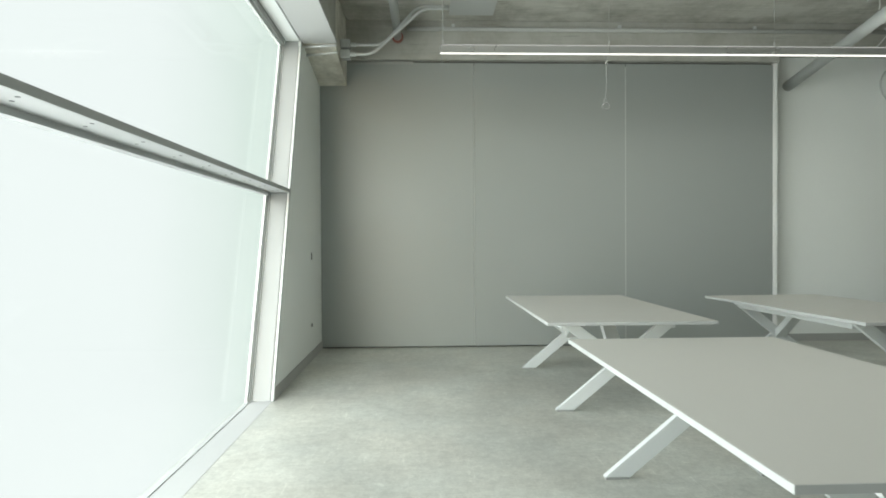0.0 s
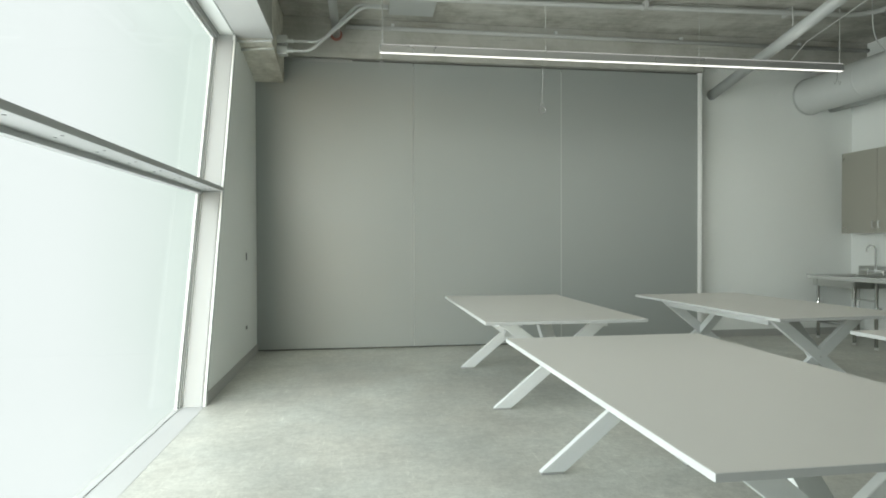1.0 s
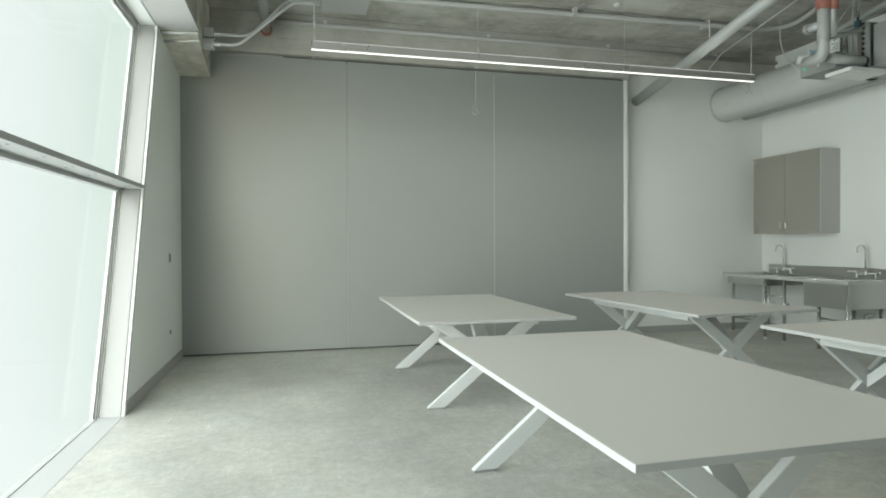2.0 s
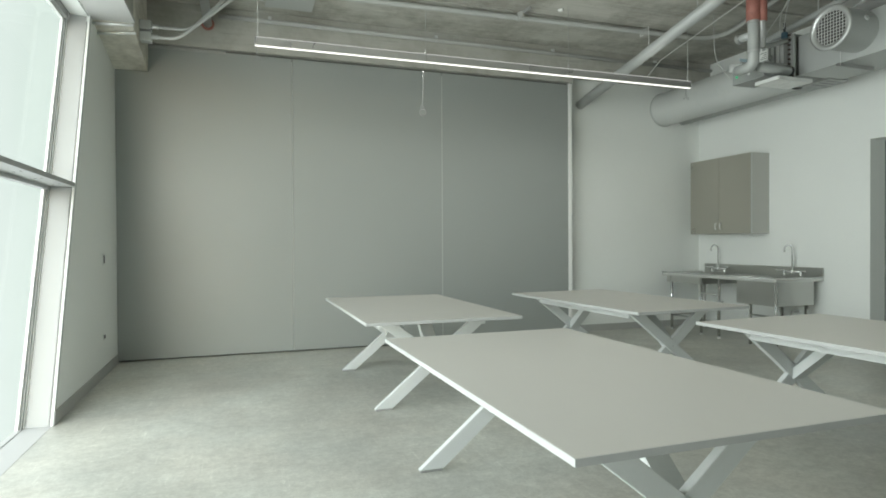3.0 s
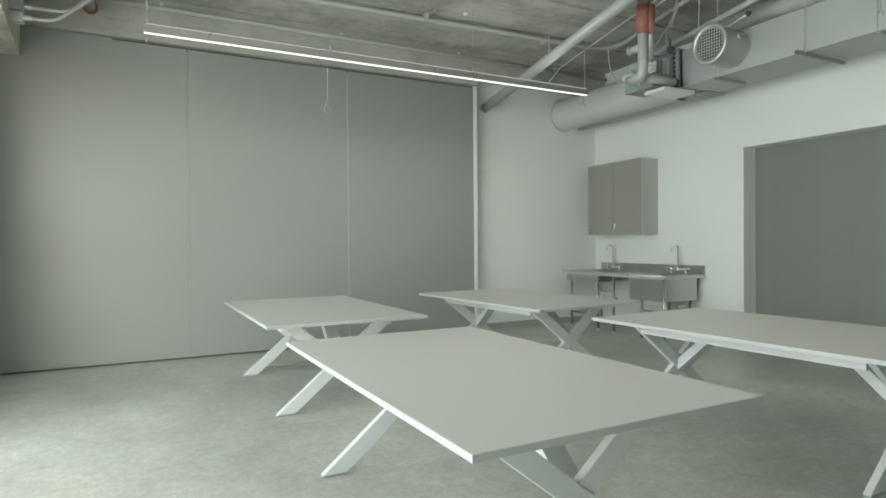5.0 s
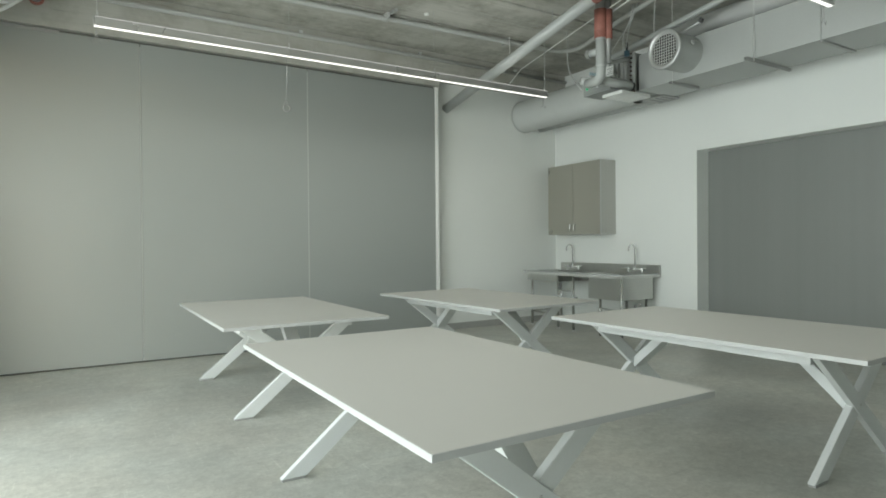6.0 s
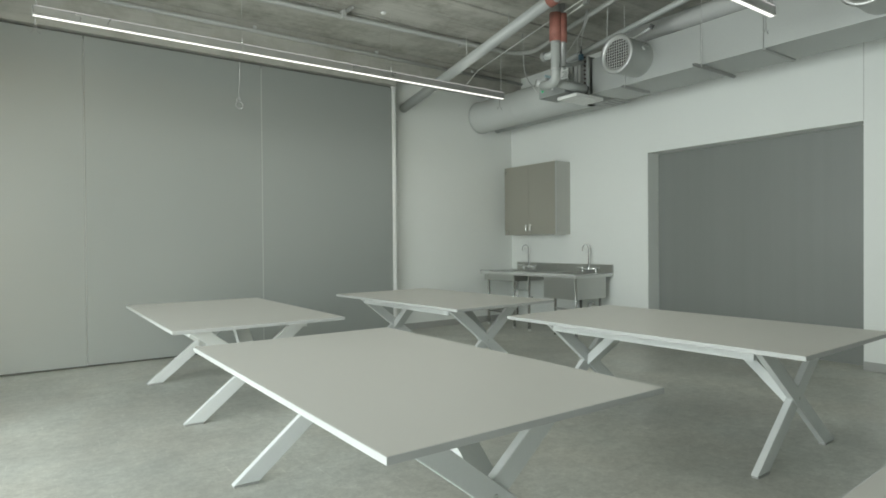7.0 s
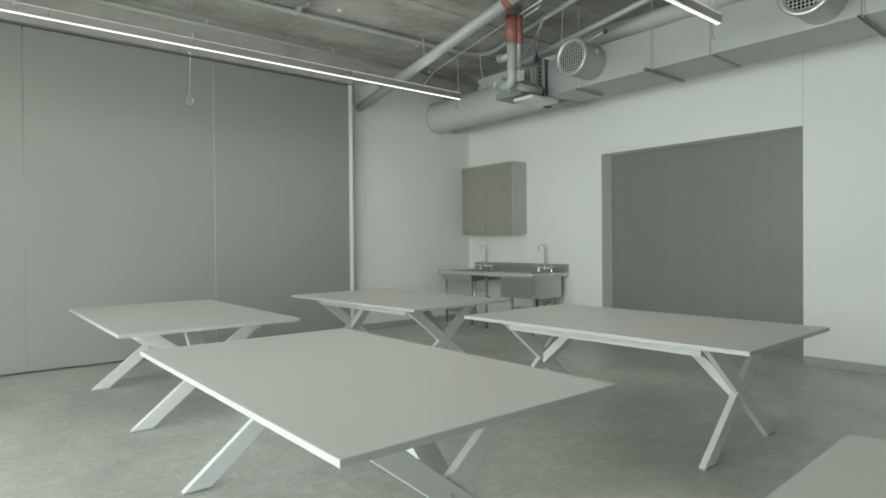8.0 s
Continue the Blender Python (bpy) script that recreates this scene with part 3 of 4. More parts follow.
part("rolled_rim", tube([(SX0 - 0.002, SY1, SZ - 0.004), (SX0 - 0.002, SY0 - 0.002, SZ - 0.004), (SX1, SY0 - 0.002, SZ - 0.004)], 0.009, 8), M_CHROME, sink, "bright rolled edge", smooth=True)
for x, y in ((SX0 + 0.05, 7.69), (SX1 - 0.1, 7.69), (SX0 + 0.05, 7.06), (SX0 + 0.022, 6.69), (SX0 + 0.024, 5.739)):
    lg = part("leg", tube([(x, y, 0.03), (x, y, SZ - 0.0525)], 0.021, 14), M_POLISHED, sink, smooth=True)
    part("foot", lathe([(0.0005, 0), (0.026, 0), (0.024, 0.02), (0.014, 0.035)], (0, 0, 1), (x, y, 0), 12), M_ALU, lg)
for x, y in ((SX1 - 0.16, 5.82), (SX0 + 0.075, 6.19), (SX1 - 0.16, 6.19)):
    part("leg", tube([(x, y, 0.0), (x, y, SZ - 0.366)], 0.021, 14), M_POLISHED, sink, smooth=True)
for x in (SX0 + 0.05,):
    part("cross_rail", tube([(x, 7.06, 0.235), (x, 7.69, 0.235)], 0.014, 10), M_STEEL, sink, smooth=True)
for x in (SX0 + 0.027,):
    part("cross_rail", tube([(x, 5.739, 0.40), (x + 0.048, 6.19, 0.40)], 0.014, 10), M_STEEL, sink, smooth=True)
part("cross_rail", tube([(SX0 + 0.024, 5.739, 0.40), (SX1 - 0.16, 5.82, 0.40)], 0.014, 10), M_STEEL, sink, smooth=True)
for y in (7.69,):
    part("cross_rail", tube([(SX0 + 0.05, y, 0.235), (SX1 - 0.1, y, 0.235)], 0.014, 10), M_STEEL, sink, smooth=True)
part("cross_rail", tube([(SX0 + 0.035, 7.05, 0.62), (SX0 + 0.024, 6.70, 0.62)], 0.010, 8), M_STEEL, sink, smooth=True)
for y in (6.1, 7.45):
    part("drain_pipe", tube(rounded([(6.95, y, 0.54 if y < 7 else 0.75), (6.95, y, 0.32), (7.2, y, 0.32), (7.2, y, 0.42), (RIGHT - 0.002, y, 0.42)], 0.05), 0.022, 10), M_CHROME, sink, "chrome drain pipe", smooth=True)


def faucet(y):
    f = thing("faucet", "chrome gooseneck faucet with two handles on the sink", "faucet", "sink faucets")
    x = SX1 - 0.055
    part("base", tube([(x, y - 0.14, SZ + 0.055), (x, y + 0.14, SZ + 0.055)], 0.014, 12), M_CHROME, f, "chrome bridge", smooth=True)
    arc = [(x, y, SZ + 0.055), (x, y, SZ + 0.355)] + [(x - 0.07 + 0.07 * math.cos(a), y, SZ + 0.355 + 0.07 * math.sin(a)) for a in (math.pi * k / 10 for k in range(1, 11))] + [(x - 0.14, y, SZ + 0.33)]
    part("spout", tube(arc, 0.012, 10), M_CHROME, f, "tall bent spout", smooth=True)
    part("hub", tube([(x, y, SZ + 0.035), (x, y, SZ + 0.085)], 0.017, 12), M_CHROME, f)
    for s in (-1, 1):
        part("valve", tube([(x, y + s * 0.13, SZ + 0.001), (x, y + s * 0.13, SZ + 0.07)], 0.015, 12), M_CHROME, f)
        part("handle", tube([(x - 0.005, y + s * 0.125, SZ + 0.076), (x - 0.035, y + s * 0.225, SZ + 0.07)], 0.010, 8), M_CHROME, f)
    return f


faucet(7.45)
faucet(6.12)

# outlet plate and stop valve on the wall under the sink
plate = tagged(part("wall_plate", box(RIGHT - 0.008, RIGHT - 0.0005, 6.86, 7.02, 0.40, 0.72, 0.002), M_PLATE), "white access plate on the wall under the sinks", "plate")
valve = thing("stop_valve", "chrome stop valve on the wall under the sinks", "valve")
part("body", tube([(RIGHT - 0.001, 6.84, 0.62), (RIGHT - 0.07, 6.84, 0.62)], 0.015, 10), M_CHROME, valve)
part("handle", box(RIGHT - 0.085, RIGHT - 0.07, 6.79, 6.89, 0.60, 0.64, 0.004), M_STRUT, valve)

# switch and socket on the left wall
for z, h in ((1.23, 0.115), (0.412, 0.05)):
    sw = thing("wall_switch" if z > 1 else "wall_socket", "small dark switch on the white wall" if z > 1 else "small dark socket on the white wall", "switch" if z > 1 else "socket")
    part("plate", box(LEFT - 0.0005, LEFT + 0.006, 7.02, 7.09, z - h / 2, z + h / 2, 0.002), M_PLATE, sw, "white cover plate")
    part("rocker", box(LEFT + 0.006, LEFT + 0.012, 7.038, 7.072, z - h * 0.36, z + h * 0.36, 0.002), M_DARK, sw, "dark rocker")


# ---- hanging light bars ----
def light_bar(x0, x1, y, z):
    f = thing("light_bar", "long slim aluminium light bar hung on wires, switched on", "lamp", "hanging light bars")
    n = 3
    w = (x1 - x0) / n
    for i in range(n):
        a, b = x0 + i * w, x0 + (i + 1) * w
        part("housing", prism([(y - 0.034, z + 0.010), (y - 0.020, z + 0.008), (y + 0.020, z + 0.008), (y + 0.034, z + 0.010), (y + 0.030, z + 0.030), (y + 0.026, z + 0.086), (y - 0.026, z + 0.086), (y - 0.030, z + 0.030)], "x", a + 0.002, b - 0.002), M_HOUSING, f, "aluminium housing")
        part("top_rail", box(a + 0.012, b - 0.012, y - 0.034, y + 0.034, z + 0.087, z + 0.0905), M_SEAMGLOW, f, "thin glowing top seam")
        part("diffuser", prism([(y - 0.017, z + 0.0075), (y - 0.015, z + 0.003), (y + 0.015, z + 0.003), (y + 0.017, z + 0.0075)], "x", a + 0.004, b - 0.004), M_LAMP, f, "glowing diffuser")
    for x in (x0 + 0.03, x0 + w, x0 + 2 * w, x1 - 0.03):
        part("suspension_wire", tube([(x, y, z + 0.10), (x, y, CEIL - 0.02)], 0.0025 if x0 + 0.1 < x < x1 - 0.1 else 0.0055, 6), M_WIRE, f)
        part("wire_grip", tube([(x, y, z + 0.10), (x, y, z + 0.15)], 0.008, 8), M_ALU, f)
    part("end_cap", box(x0 - 0.004, x0 + 0.001, y - 0.035, y + 0.035, z, z + 0.086, 0.001), M_ALU, f)
    part("end_cap", box(x1 - 0.001, x1 + 0.004, y - 0.035, y + 0.035, z, z + 0.086, 0.001), M_ALU, f)
    return f


LY, LZ = 6.30, 3.39
light_bar(0.205, 5.645, LY, LZ)
light_bar(0.205, 5.645, 2.63, LZ)


def loop_wire(x, y, z0, z1, r, label):
    h = thing("hanging_wire", label, "wire", "loose hanging wires")
    part("wire", tube([(x, y, z0), (x + 0.004, y, (z0 + z1) / 2), (x - 0.01, y, z1 + 0.06)], 0.0024, 6), M_HANG, h)
    part("hook", tube([(x - 0.01 + 0.02 * math.cos(a), y, z1 + 0.04 + 0.02 * math.sin(a)) for a in (math.pi * 2 * k / 12 for k in range(11))], 0.004, 6), M_HANG, h)
    part("ring", tube([(x + r * math.cos(a), y, z1 - r + 0.02 + r * math.sin(a)) for a in (math.pi * 2 * k / 20 for k in range(21))], 0.0062, 6), M_HANG, h)
    return h


loop_wire(2.005, LY + 0.06, LZ + 0.002, 2.87, 0.037, "thin wire with a metal ring hanging under the light")


def wire_tails(x, y, z0, label):
    """Two thin loose ends curling below the bar."""
    h = thing("hanging_wire", label, "wire", "loose hanging wires")
    for d in (-1, 1):
        part("wire", tube([(x, y, z0), (x + d * 0.004, y, z0 - 0.08), (x + d * 0.014, y, z0 - 0.14), (x + d * 0.034, y, z0 - 0.165), (x + d * 0.045, y, z0 - 0.13)], 0.0028, 6), M_HANG, h, smooth=True)
    return h


for x, y in ((0.225, LY + 0.045), (5.625, LY + 0.045), (5.625, 2.675)):
    wire_tails(x, y, LZ + 0.03, "short curled wire end hanging under the light")

# ---- pipes and conduits ----
big = thing("drain_pipe", "thick grey pipe sloping up under the ceiling", "pipe")
part("pipe", tube([(5.03, BACK2 - 0.001, 3.50), (5.035, 4.62, 4.155)], 0.069, 24), M_PIPE, big, smooth=True)
part("collar", tube([(5.0347, 4.79, 4.1218), (5.035, 4.70, 4.1394)], 0.078, 24), M_RED, big, "dull red collar", smooth=True)
part("clamp_ear", box(5.105, 5.165, 5.55, 5.62, 3.985, 4.035, 0.008), M_GRILLE, big, "bright clamp ear")
part("hanger", tube([(5.13, 5.59, 4.03), (5.13, 5.59, CEIL - 0.005)], 0.005, 8), M_WIRE, big)

stack = thing("vertical_pipe", "grey vertical pipe with a red coupling beside the duct", "pipe")
VX, VY = 5.40, 5.05
part("pipe", tube(rounded([(VX, VY, CEIL - 0.02), (VX, VY, 3.31), (VX + 0.05, VY + 0.27, 3.33)], 0.10), 0.058, 20), M_PIPE, stack, smooth=True)
part("coupling", tube([(VX, VY, 3.80), (VX, VY, 4.14)], 0.074, 20), M_RED, stack, "dull red coupling", smooth=True)
part("coupling", tube([(VX + 0.07, VY - 0.055, 3.79), (VX + 0.07, VY - 0.055, 4.13)], 0.048, 20), M_RED, stack, "dull red coupling", smooth=True)
part("pipe", tube([(VX + 0.07, VY - 0.055, 3.50), (VX + 0.07, VY - 0.055, CEIL - 0.02)], 0.034, 16), M_STRUT, stack, smooth=True)
part("stub", tube([(VX, VY, 3.655), (VX - 0.02, VY + 0.17, 3.655)], 0.045, 16), M_PIPE, stack, smooth=True)
part("stub_cap", tube([(VX - 0.02, VY + 0.15, 3.655), (VX - 0.022, VY + 0.19, 3.655)], 0.056, 16), M_ALU, stack)
for z in (3.78, 3.46):
    part("ring", tube([(VX, VY, z), (VX, VY, z + 0.02)], 0.066, 20), M_ALU, stack)

yp = thing("ceiling_pipe", "grey pipe along the ceiling with a rusty collar at the beam", "pipe")
part("pipe", tube([(-0.30, BACK - 0.062, 4.045), (-0.30, 2.0, 4.045)], 0.05, 18), M_PIPE, yp, smooth=True)
part("collar", tube([(-0.30, BACK - 0.085, 4.045), (-0.30, BACK - 0.061, 4.045)], 0.075, 18), M_RED, yp, "rusty red collar")

FY = BACK - 0.06 - 0.031
c1 = thing("beam_conduit", "thin zinc conduit along the concrete beam", "conduit")
part("tube", tube([(-0.18, FY, 4.15), (RIGHT - 0.01, FY, 4.15)], 0.027, 12), M_DULL, c1, smooth=True)
for x in (0.42, 2.6, 4.4, 6.2):
    part("clip", box(x - 0.02, x + 0.02, FY - 0.02, FY + 0.024, 4.13, 4.21, 0.003), M_CONDUIT, c1)
c2 = thing("ceiling_conduit", "zinc conduit under the ceiling with a wide bend", "conduit")
part("tube", tube(rounded([(-0.94, 6.86, 4.20), (2.4, 6.76, 4.20), (4.6, 6.67, 4.20), (6.42, 6.60, 4.20), (6.02, 5.40, 4.20), (5.60, 3.8, 4.20), (5.60, 1.0, 4.20)], 0.5, 10), 0.032, 12), M_DULL, c2, smooth=True)
for x in (1.2, 3.38, 5.23):
    part("strut_clip", box(x - 0.02, x + 0.02, 6.64, 6.75, 4.165, CEIL - 0.01, 0.003), M_DULL, c2)
    if x != 3.38:
        continue
    strut = bmesh.new()
    add_box(strut, -0.018, 0.018, -0.10, 0.10, -0.018, 0.018, 0.003, pose(x + 0.02, 6.54, 4.235, 8, 0, -6))
    part("strut", strut, M_STRUT, c2, "dark steel bracket")

part("hanger", tube([(5.235, 6.60, CEIL - 0.01), (5.245, 6.60, 4.06), (5.25, 6.62, 4.03)], 0.006, 8), M_GRILLE, c2)

cw = thing("conduit_pair", "two bent conduits from boxes on the beam to a ceiling box", "conduit")
for z, xb in ((3.778, -0.44), (3.655, -0.57)):
    d = 0.0 if z > 3.7 else 0.03
    part("tube", tube(rounded([(-0.80, 7.2 - d, z), (xb - 0.02, 7.2 - d, z), (-0.03 + 2 * d, 7.2 - d, 4.25 - 1.3 * d), (0.34, 7.2 - d, 4.25 - 1.3 * d)], 0.10, 6), 0.018, 10), M_CONDUIT, cw, smooth=True)
    part("junction_box", box(-0.965, -0.85, 7.14, 7.26, z - 0.05, z + 0.05, 0.006), M_CONDUIT, cw, "zinc junction box")
    part("connector", tube([(-0.85, 7.2 - d, z), (-0.78, 7.2 - d, z)], 0.026, 10), M_CONDUIT, cw)
for y0, y1, z in ((6.70, 6.645, 3.585), (6.89, 6.777, 3.55)):
    part("tube", tube([(LEFT + 0.002, y0, z), (-0.945, y1, z)], 0.014, 10), M_CONDUIT, cw, smooth=True)
tagged(part("ceiling_box", box(0.354, 0.908, 6.86, 7.44, 4.235, CEIL - 0.001, 0.004), M_PIPE), "flat pale grey box fixed under the ceiling", "box")

spr = thing("ceiling_disc", "small white disc on the concrete ceiling", "detector")
part("disc", lathe([(0.0005, -0.02), (0.03, -0.02), (0.035, 0.0)], (0, 0, 1), (3.82, 6.46, CEIL - 0.008), 16), M_PLATE, spr)

# ---- ducts ----
DX0, DX1, DZ0, DZ1, DYE = 6.18, 6.83, 3.30, 3.75, 5.15
duct = thing("square_duct", "long grey rectangular air duct under the ceiling", "duct")
ylist = [DYE, 3.64, 2.968, 1.645, 0.5, -0.9, REAR + 0.01]
for a, b in zip(ylist, ylist[1:]):
    part("section", box(DX0, DX1, b + 0.002, a - 0.002, DZ0, DZ1, 0.004), M_DUCT, duct)


def strut_channel(y, x0, x1):
    """A slotted steel channel under the duct, longer than the duct is wide."""
    bm = bmesh.new()
    w = 0.016
    add_box(bm, x0, x1, y - w, y + w, DZ0 - 0.006, DZ0 - 0.002)
    add_box(bm, x0, x1, y - w, y - w + 0.004, DZ0 - 0.031, DZ0 - 0.0065)
    n = 22
    for i in range(n):
        a = x0 + (x1 - x0) * i / n
        add_box(bm, a + 0.006, a + (x1 - x0) / n - 0.006, y + w - 0.012, y + w, DZ0 - 0.031, DZ0 - 0.024)
    add_box(bm, x0, x1, y + w - 0.004, y + w, DZ0 - 0.0235, DZ0 - 0.0065)
    return bm


for y, x0, x1 in ((4.65, 6.14, 6.68), (3.64, 6.04, 6.90), (1.645, 6.12, 6.92)):
    part("strut", strut_channel(y, x0, x1), M_STRUT, duct, "dark slotted steel channel")
    for x in (DX0 - 0.018, DX1 + 0.05):
        part("rod", tube([(x, y - 0.02, DZ0 - 0.03), (x, y - 0.02, CEIL - 0.01)], 0.0035, 6), M_GRILLE, duct)
for y in (2.968, 0.5):
    part("strap", box(DX0 + 0.02, DX1 + 0.01, y - 0.018, y + 0.018, DZ0 - 0.016, DZ0 - 0.001, 0.002), M_STRUT, duct, "flat steel strap")
    part("rod", tube([(DX0 - 0.006, y, DZ0 - 0.01), (DX0 - 0.006, y, CEIL - 0.01)], 0.003, 6), M_STRUT, duct)


def vent(y, z):
    v = thing("round_vent", "round aluminium grille on a collar of the duct", "vent", "duct vents")
    x, r, k = DX0, 0.208, 0.115   # k: the collar is this much longer than the rim needs
    part("collar", lathe([(r, -0.001), (r, 0.29 + k)], (-1, 0, 0), (x, y, z)), M_DUCT, v, smooth=True)
    part("rim", lathe([(r - 0.038, 0.272 + k), (r - 0.034, 0.300 + k), (r + 0.004, 0.308 + k), (r + 0.020, 0.296 + k), (r + 0.014, 0.280 + k), (r + 0.002, 0.272 + k)], (-1, 0, 0), (x, y, z)), M_ALU, v, "bright metal rim", smooth=True)
    # near-black disc painted in for the shade inside the collar
    part("backing", lathe([(0.0005, 0.268 + k), (r - 0.002, 0.268 + k)], (-1, 0, 0), (x, y, z)), M_BLACK, v)
    rr = r - 0.034
    n = 5
    for i in range(-n, n + 1):
        o = i * 0.0325
        h = math.sqrt(max(rr * rr - o * o, 0))
        part("slat", box(x - 0.294 - k, x - 0.287 - k, y + o - 0.0024, y + o + 0.0024, z - h, z + h), M_GRILLE, v)
        part("slat", box(x - 0.2935 - k, x - 0.2875 - k, y - h, y + h, z + o - 0.0024, z + o + 0.0024), M_GRILLE, v)
    lever = part("damper", lathe([(0.0005, 0.012), (0.026, 0.012), (0.03, 0.0)], (0, -1, 0.3), (x - 0.17, y - r * 0.95, z + 0.06), 14), M_CONDUIT, v)
    part("lever", box(x - 0.21, x - 0.11, y - r - 0.022, y - r - 0.012, z + 0.075, z + 0.09, 0.002), M_STRUT, lever, "small dark damper lever")
    return v


vent(4.444, 3.562)
vent(1.942, 3.524)

rd = thing("round_duct", "thick pale round duct running into the white wall", "duct")
part("tube", lathe([(0.26, 0.0), (0.26, BACK2 - 5.55)], (0, 1, 0), (6.60, 5.55, 3.53), 48), M_DUCT_PALE, rd, smooth=True)
for y in (5.72, 6.93):
    part("seam_band", lathe([(0.2605, -0.016), (0.2635, -0.010), (0.2635, 0.010), (0.2605, 0.016)], (0, 1, 0), (6.60, y, 3.53), 48), M_DUCT_PALE, rd, smooth=True)
part("wall_collar", lathe([(0.2605, 0.0), (0.272, 0.004), (0.272, 0.022), (0.2605, 0.024)], (0, 1, 0), (6.60, BACK2 - 0.0245, 3.53), 48), M_DUCT, rd, "thin collar at the wall", smooth=True)
tagged(part("small_duct", tube([(6.98, BACK2 - 0.001, 3.40), (6.98, 5.4, 3.40)], 0.09, 24), M_DUCT, smooth=True), "smaller grey duct beside the wall", "duct")
tagged(part("upper_duct", tube([(6.62, 5.05, 4.02), (6.62, REAR + 0.02, 4.02)], 0.12, 24), M_PLATE, smooth=True), "pale round duct above the rectangular duct", "duct")

# fan unit at the duct's end
fan = thing("fan_unit", "grey fan unit with pipes and controls beside the duct", "air unit")
part("casing", box(6.12, 6.87, DYE + 0.05, 5.60, 3.312, 3.80, 0.008), M_BOX, fan, "dark grey casing")
part("flange", box(6.10, 6.14, DYE + 0.002, DYE + 0.045, 3.28, 3.78, 0.004), M_DUCT, fan, "grey flange")
for i in range(9):
    part("bolt", tube([(6.075, DYE + 0.024, 3.32 + i * 0.055), (6.055, DYE + 0.024, 3.32 + i * 0.055)], 0.012, 8), M_RUST, fan, "rusty bolt")
part("access_panel", box(6.095, 6.119, DYE + 0.08, 5.30, 3.36, 3.74, 0.004), M_ALU, fan, "bright access panel")
part("access_panel", box(6.095, 6.119, 5.32, 5.52, 3.36, 3.74, 0.004), M_DUCT, fan)
cbx = part("control_box", box(5.72, 6.06, 5.20, 5.66, 3.27, 3.42, 0.006), M_BOX, fan, "dark grey control box")
part("indicator", box(5.713, 5.719, 5.575, 5.605, 3.345, 3.375), M_LED, cbx, "small green light")
part("indicator", box(5.713, 5.719, 5.40, 5.43, 3.34, 3.36), M_PLATE, cbx, "small pale mark")
svc = part("service_plate", box(6.60, 6.93, 5.11, 5.44, 3.285, 3.3105, 0.004), M_STRUT, fan, "grey-brown plate under the casing")
for i in range(3):
    part("slot", box(6.64, 6.89, 5.16 + 0.09 * i, 5.185 + 0.09 * i, 3.2835, 3.2848), M_GASKET, svc, "dark slot")
tray = part("drip_tray", box(5.74, 6.24, 5.03, 5.34, 3.19, 3.21, 0.005), M_PLATE, fan, "pale drip tray")
part("tray_rim", box(5.73, 5.74, 5.03, 5.34, 3.19, 3.23, 0.002), M_PLATE, tray)
part("tray_rim", box(5.74, 6.24, 5.02, 5.03, 3.19, 3.23, 0.002), M_PLATE, tray)
for i in range(4):
    part("tray_rib", box(5.80 + 0.11 * i, 5.845 + 0.11 * i, 5.06, 5.31, 3.1855, 3.1895), M_PLATE, tray)
part("control_lid", box(5.715, 6.065, 5.19, 5.665, 3.421, 3.432, 0.003), M_DUCT, cbx, "paler lid of the control box")
part("label_plate", box(5.885, 5.893, 5.30, 5.42, 3.50, 3.62), M_PLATE, fan, "pale label")
plate_2 = fan.children[-1]
for i in range(4):
    part("text_bar", box(5.8845, 5.8851, 5.312, 5.408 - 0.02 * (i % 3), 3.522 + 0.022 * i, 3.530 + 0.022 * i), M_GASKET, plate_2, "line of small dark print")
for y, m in ((5.435, M_ALU), (5.365, M_DUCT), (5.295, M_ALU), (5.235, M_STRUT)):
    part("riser", box(6.02, 6.092, y - 0.026, y + 0.026, 3.33, 3.735, 0.012), m, fan, "upright metal channel")
part("hose", tube(rounded([(5.98, 5.135, 3.37), (6.035, 5.115, 3.36), (6.04, 5.10, 3.25)], 0.03, 4), 0.011, 8), M_RUST, fan, "short brown hose", smooth=True)
part("label_plate", box(5.668, 5.80, 5.495, 5.50, 3.515, 3.55), M_LABEL, fan, "pale blue label")
part("label_bracket", box(5.70, 5.76, 5.501, 5.53, 3.42, 3.54), M_PIPE, fan)
part("label_post", box(5.893, 6.095, 5.36, 5.40, 3.54, 3.58), M_PIPE, fan)
part("pipe", tube(rounded([(5.46, 5.10, 3.60), (5.80, 5.22, 3.62), (6.10, 5.20, 3.72)], 0.1), 0.028, 12), M_PIPE, fan, smooth=True)
part("pipe", tube([(5.62, 5.60, 3.46), (6.10, 5.45, 3.46)], 0.05, 14), M_DUCT_PALE, fan, "wrapped pipe", smooth=True)
part("valve_body", box(5.98, 6.03, 5.16, 5.21, 3.72, 3.79, 0.008), M_BLUE, fan, "blue valve actuator")
part("valve_stem", tube([(6.01, 5.19, 3.80), (6.01, 5.19, 3.90)], 0.014, 10), M_DARK, fan)

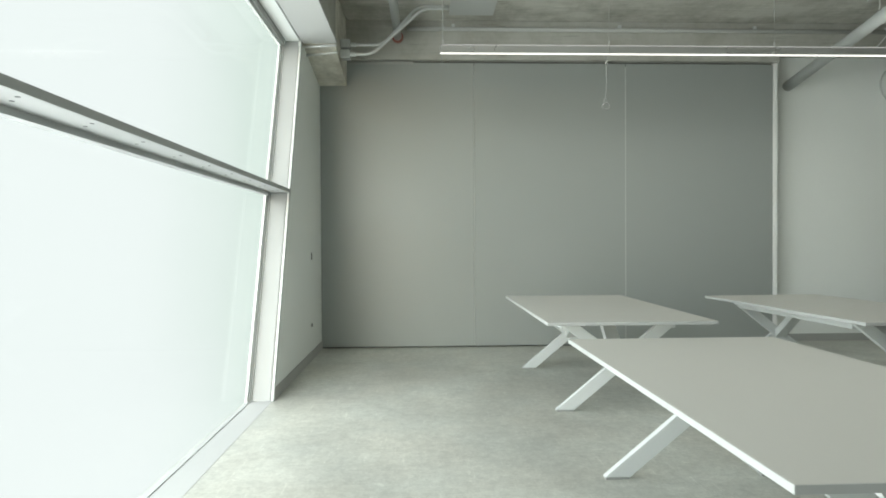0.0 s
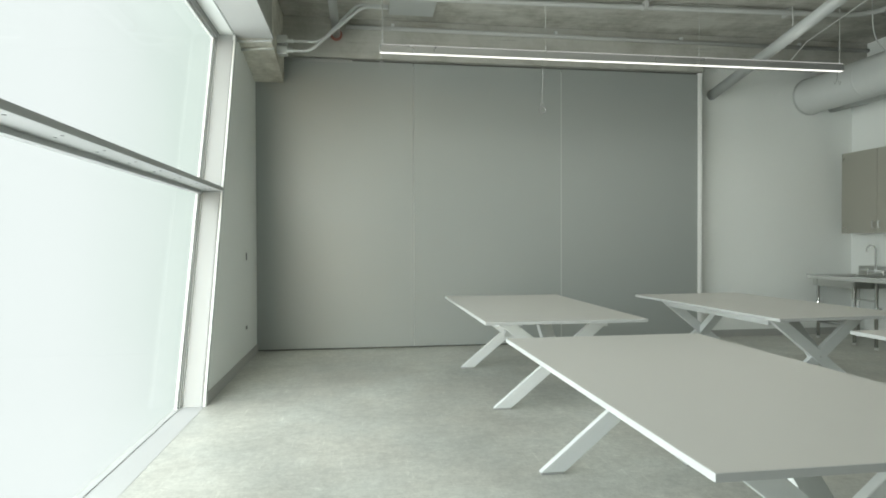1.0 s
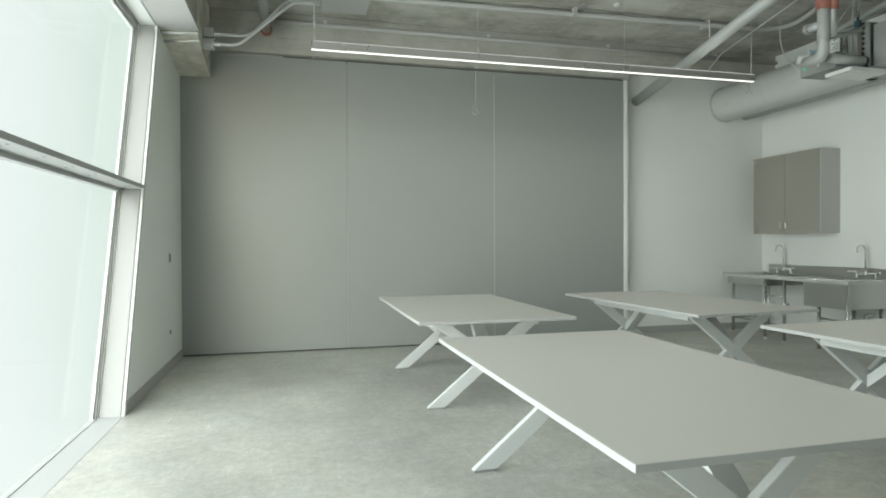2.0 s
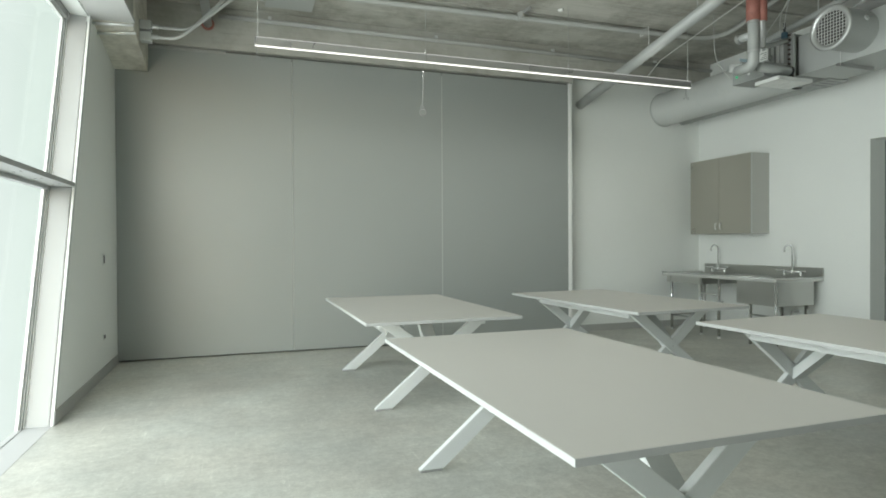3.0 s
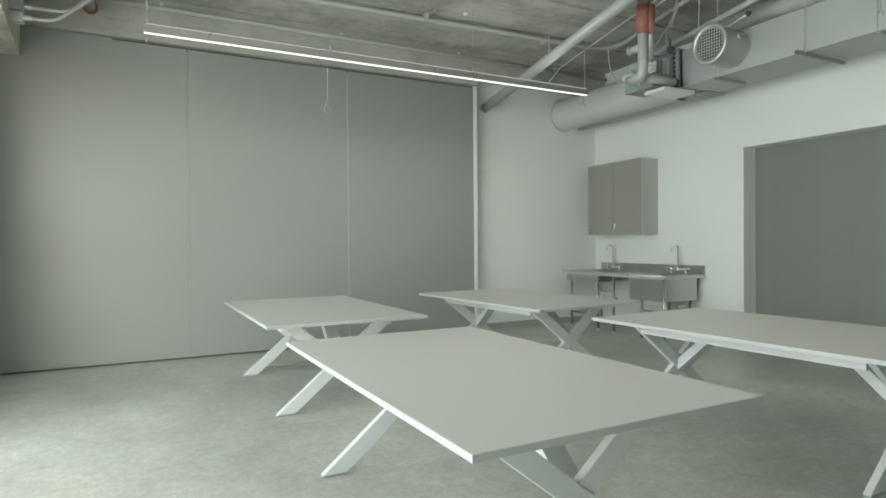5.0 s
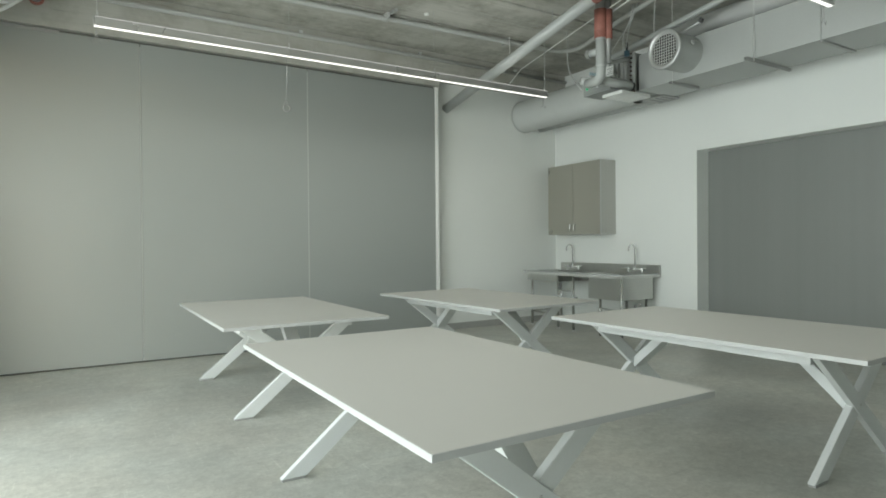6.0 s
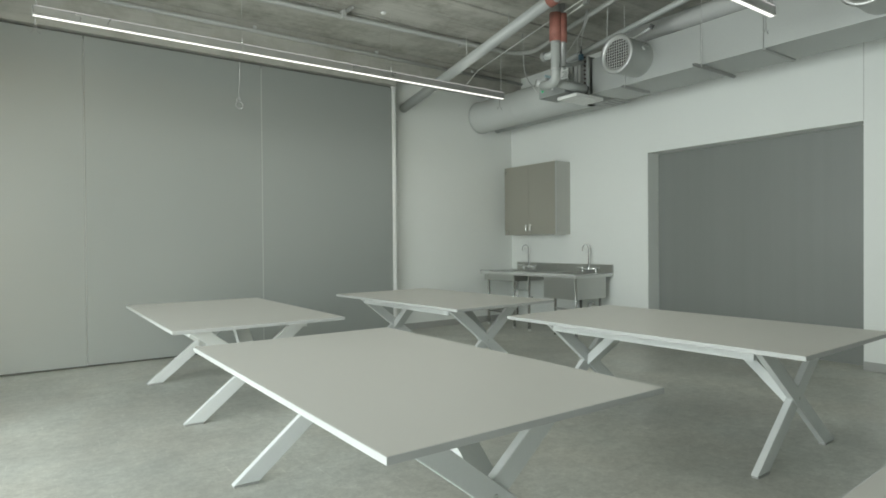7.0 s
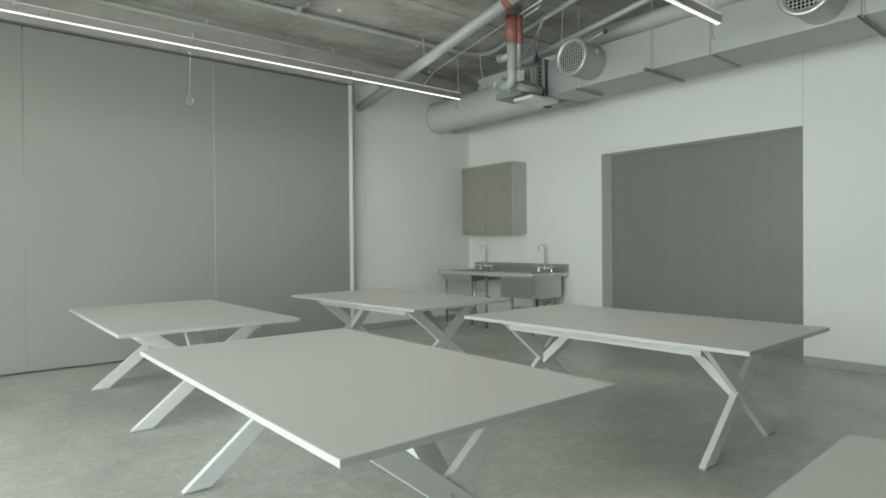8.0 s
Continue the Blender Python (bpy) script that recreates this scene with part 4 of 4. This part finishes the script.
cy = part("motor", tube([(5.62, 5.18, 3.355), (6.00, 5.12, 3.325)], 0.052, 18), M_PIPE, fan, "grey cylindrical motor", smooth=True)
part("motor_end", tube([(6.00, 5.12, 3.325), (6.03, 5.115, 3.323)], 0.054, 18), M_DARK, cy, "dark end cap")
part("casing_rib", box(6.07, 6.09, DYE + 0.06, DYE + 0.10, 3.32, 3.76, 0.003), M_DUCT, fan, "upright edge channel")
br = thing("duct_bracket", "zinc channel beside the pipe over the duct", "bracket")
part("channel", tube([(6.15, 4.52, 3.818), (6.15, 4.24, 3.888)], 0.018, 6), M_CONDUIT, br)
part("end_clip", tube([(6.15, 4.25, 3.875), (6.15, 4.22, 3.91)], 0.026, 8), M_DARK, br)

side = thing("side_pipe", "grey pipe running above the duct front", "pipe")
part("tube", tube([(6.15, 5.60, 3.820), (6.15, 2.60, 4.228)], 0.036, 14), M_PIPE, side, smooth=True)
rod = thing("brace_rod", "thin zinc rod slanting under the ceiling", "rod")
part("tube", tube([(5.32, 4.40, 4.15), (5.57, 5.40, 4.15), (6.13, 7.46, 4.15), (6.12, 7.55, 4.09), (6.05, 7.66, 3.95)], 0.009, 8), M_GRILLE, rod, smooth=True)

rod2 = thing("brace_rod", "short thin zinc rod beside the pipes under the ceiling", "rod")
part("tube", tube([(5.48, 4.66, 4.15), (5.60, 5.10, 4.15)], 0.011, 8), M_GRILLE, rod2, smooth=True)
part("plate", box(5.44, 5.50, 4.60, 4.66, 4.13, CEIL - 0.004, 0.003), M_STRUT, rod2)

cables = thing("loose_cables", "thin grey cables looping down from the ceiling", "cable")
for pts in ([(5.85, 4.955, CEIL), (5.85, 4.983, 4.09), (5.85, 5.107, 3.945), (5.85, 5.11, 3.70)], [(5.86, 4.94, CEIL), (5.86, 5.00, 4.05), (5.85, 5.15, 3.92), (5.86, 5.305, 3.79)],
            [(5.90, 4.661, CEIL), (5.90, 4.68, 4.016), (5.80, 4.60, 3.80)], [(5.80, 6.05, CEIL), (5.80, 6.03, 3.68), (5.74, 5.70, 3.37)], [(5.88, 4.90, CEIL), (5.87, 4.97, 4.12), (5.88, 5.04, 4.02), (5.92, 5.12, 3.80)]):
    part("cable", tube(rounded(pts, 0.3, 8), 0.006, 6), M_CABLE, cables, smooth=True)
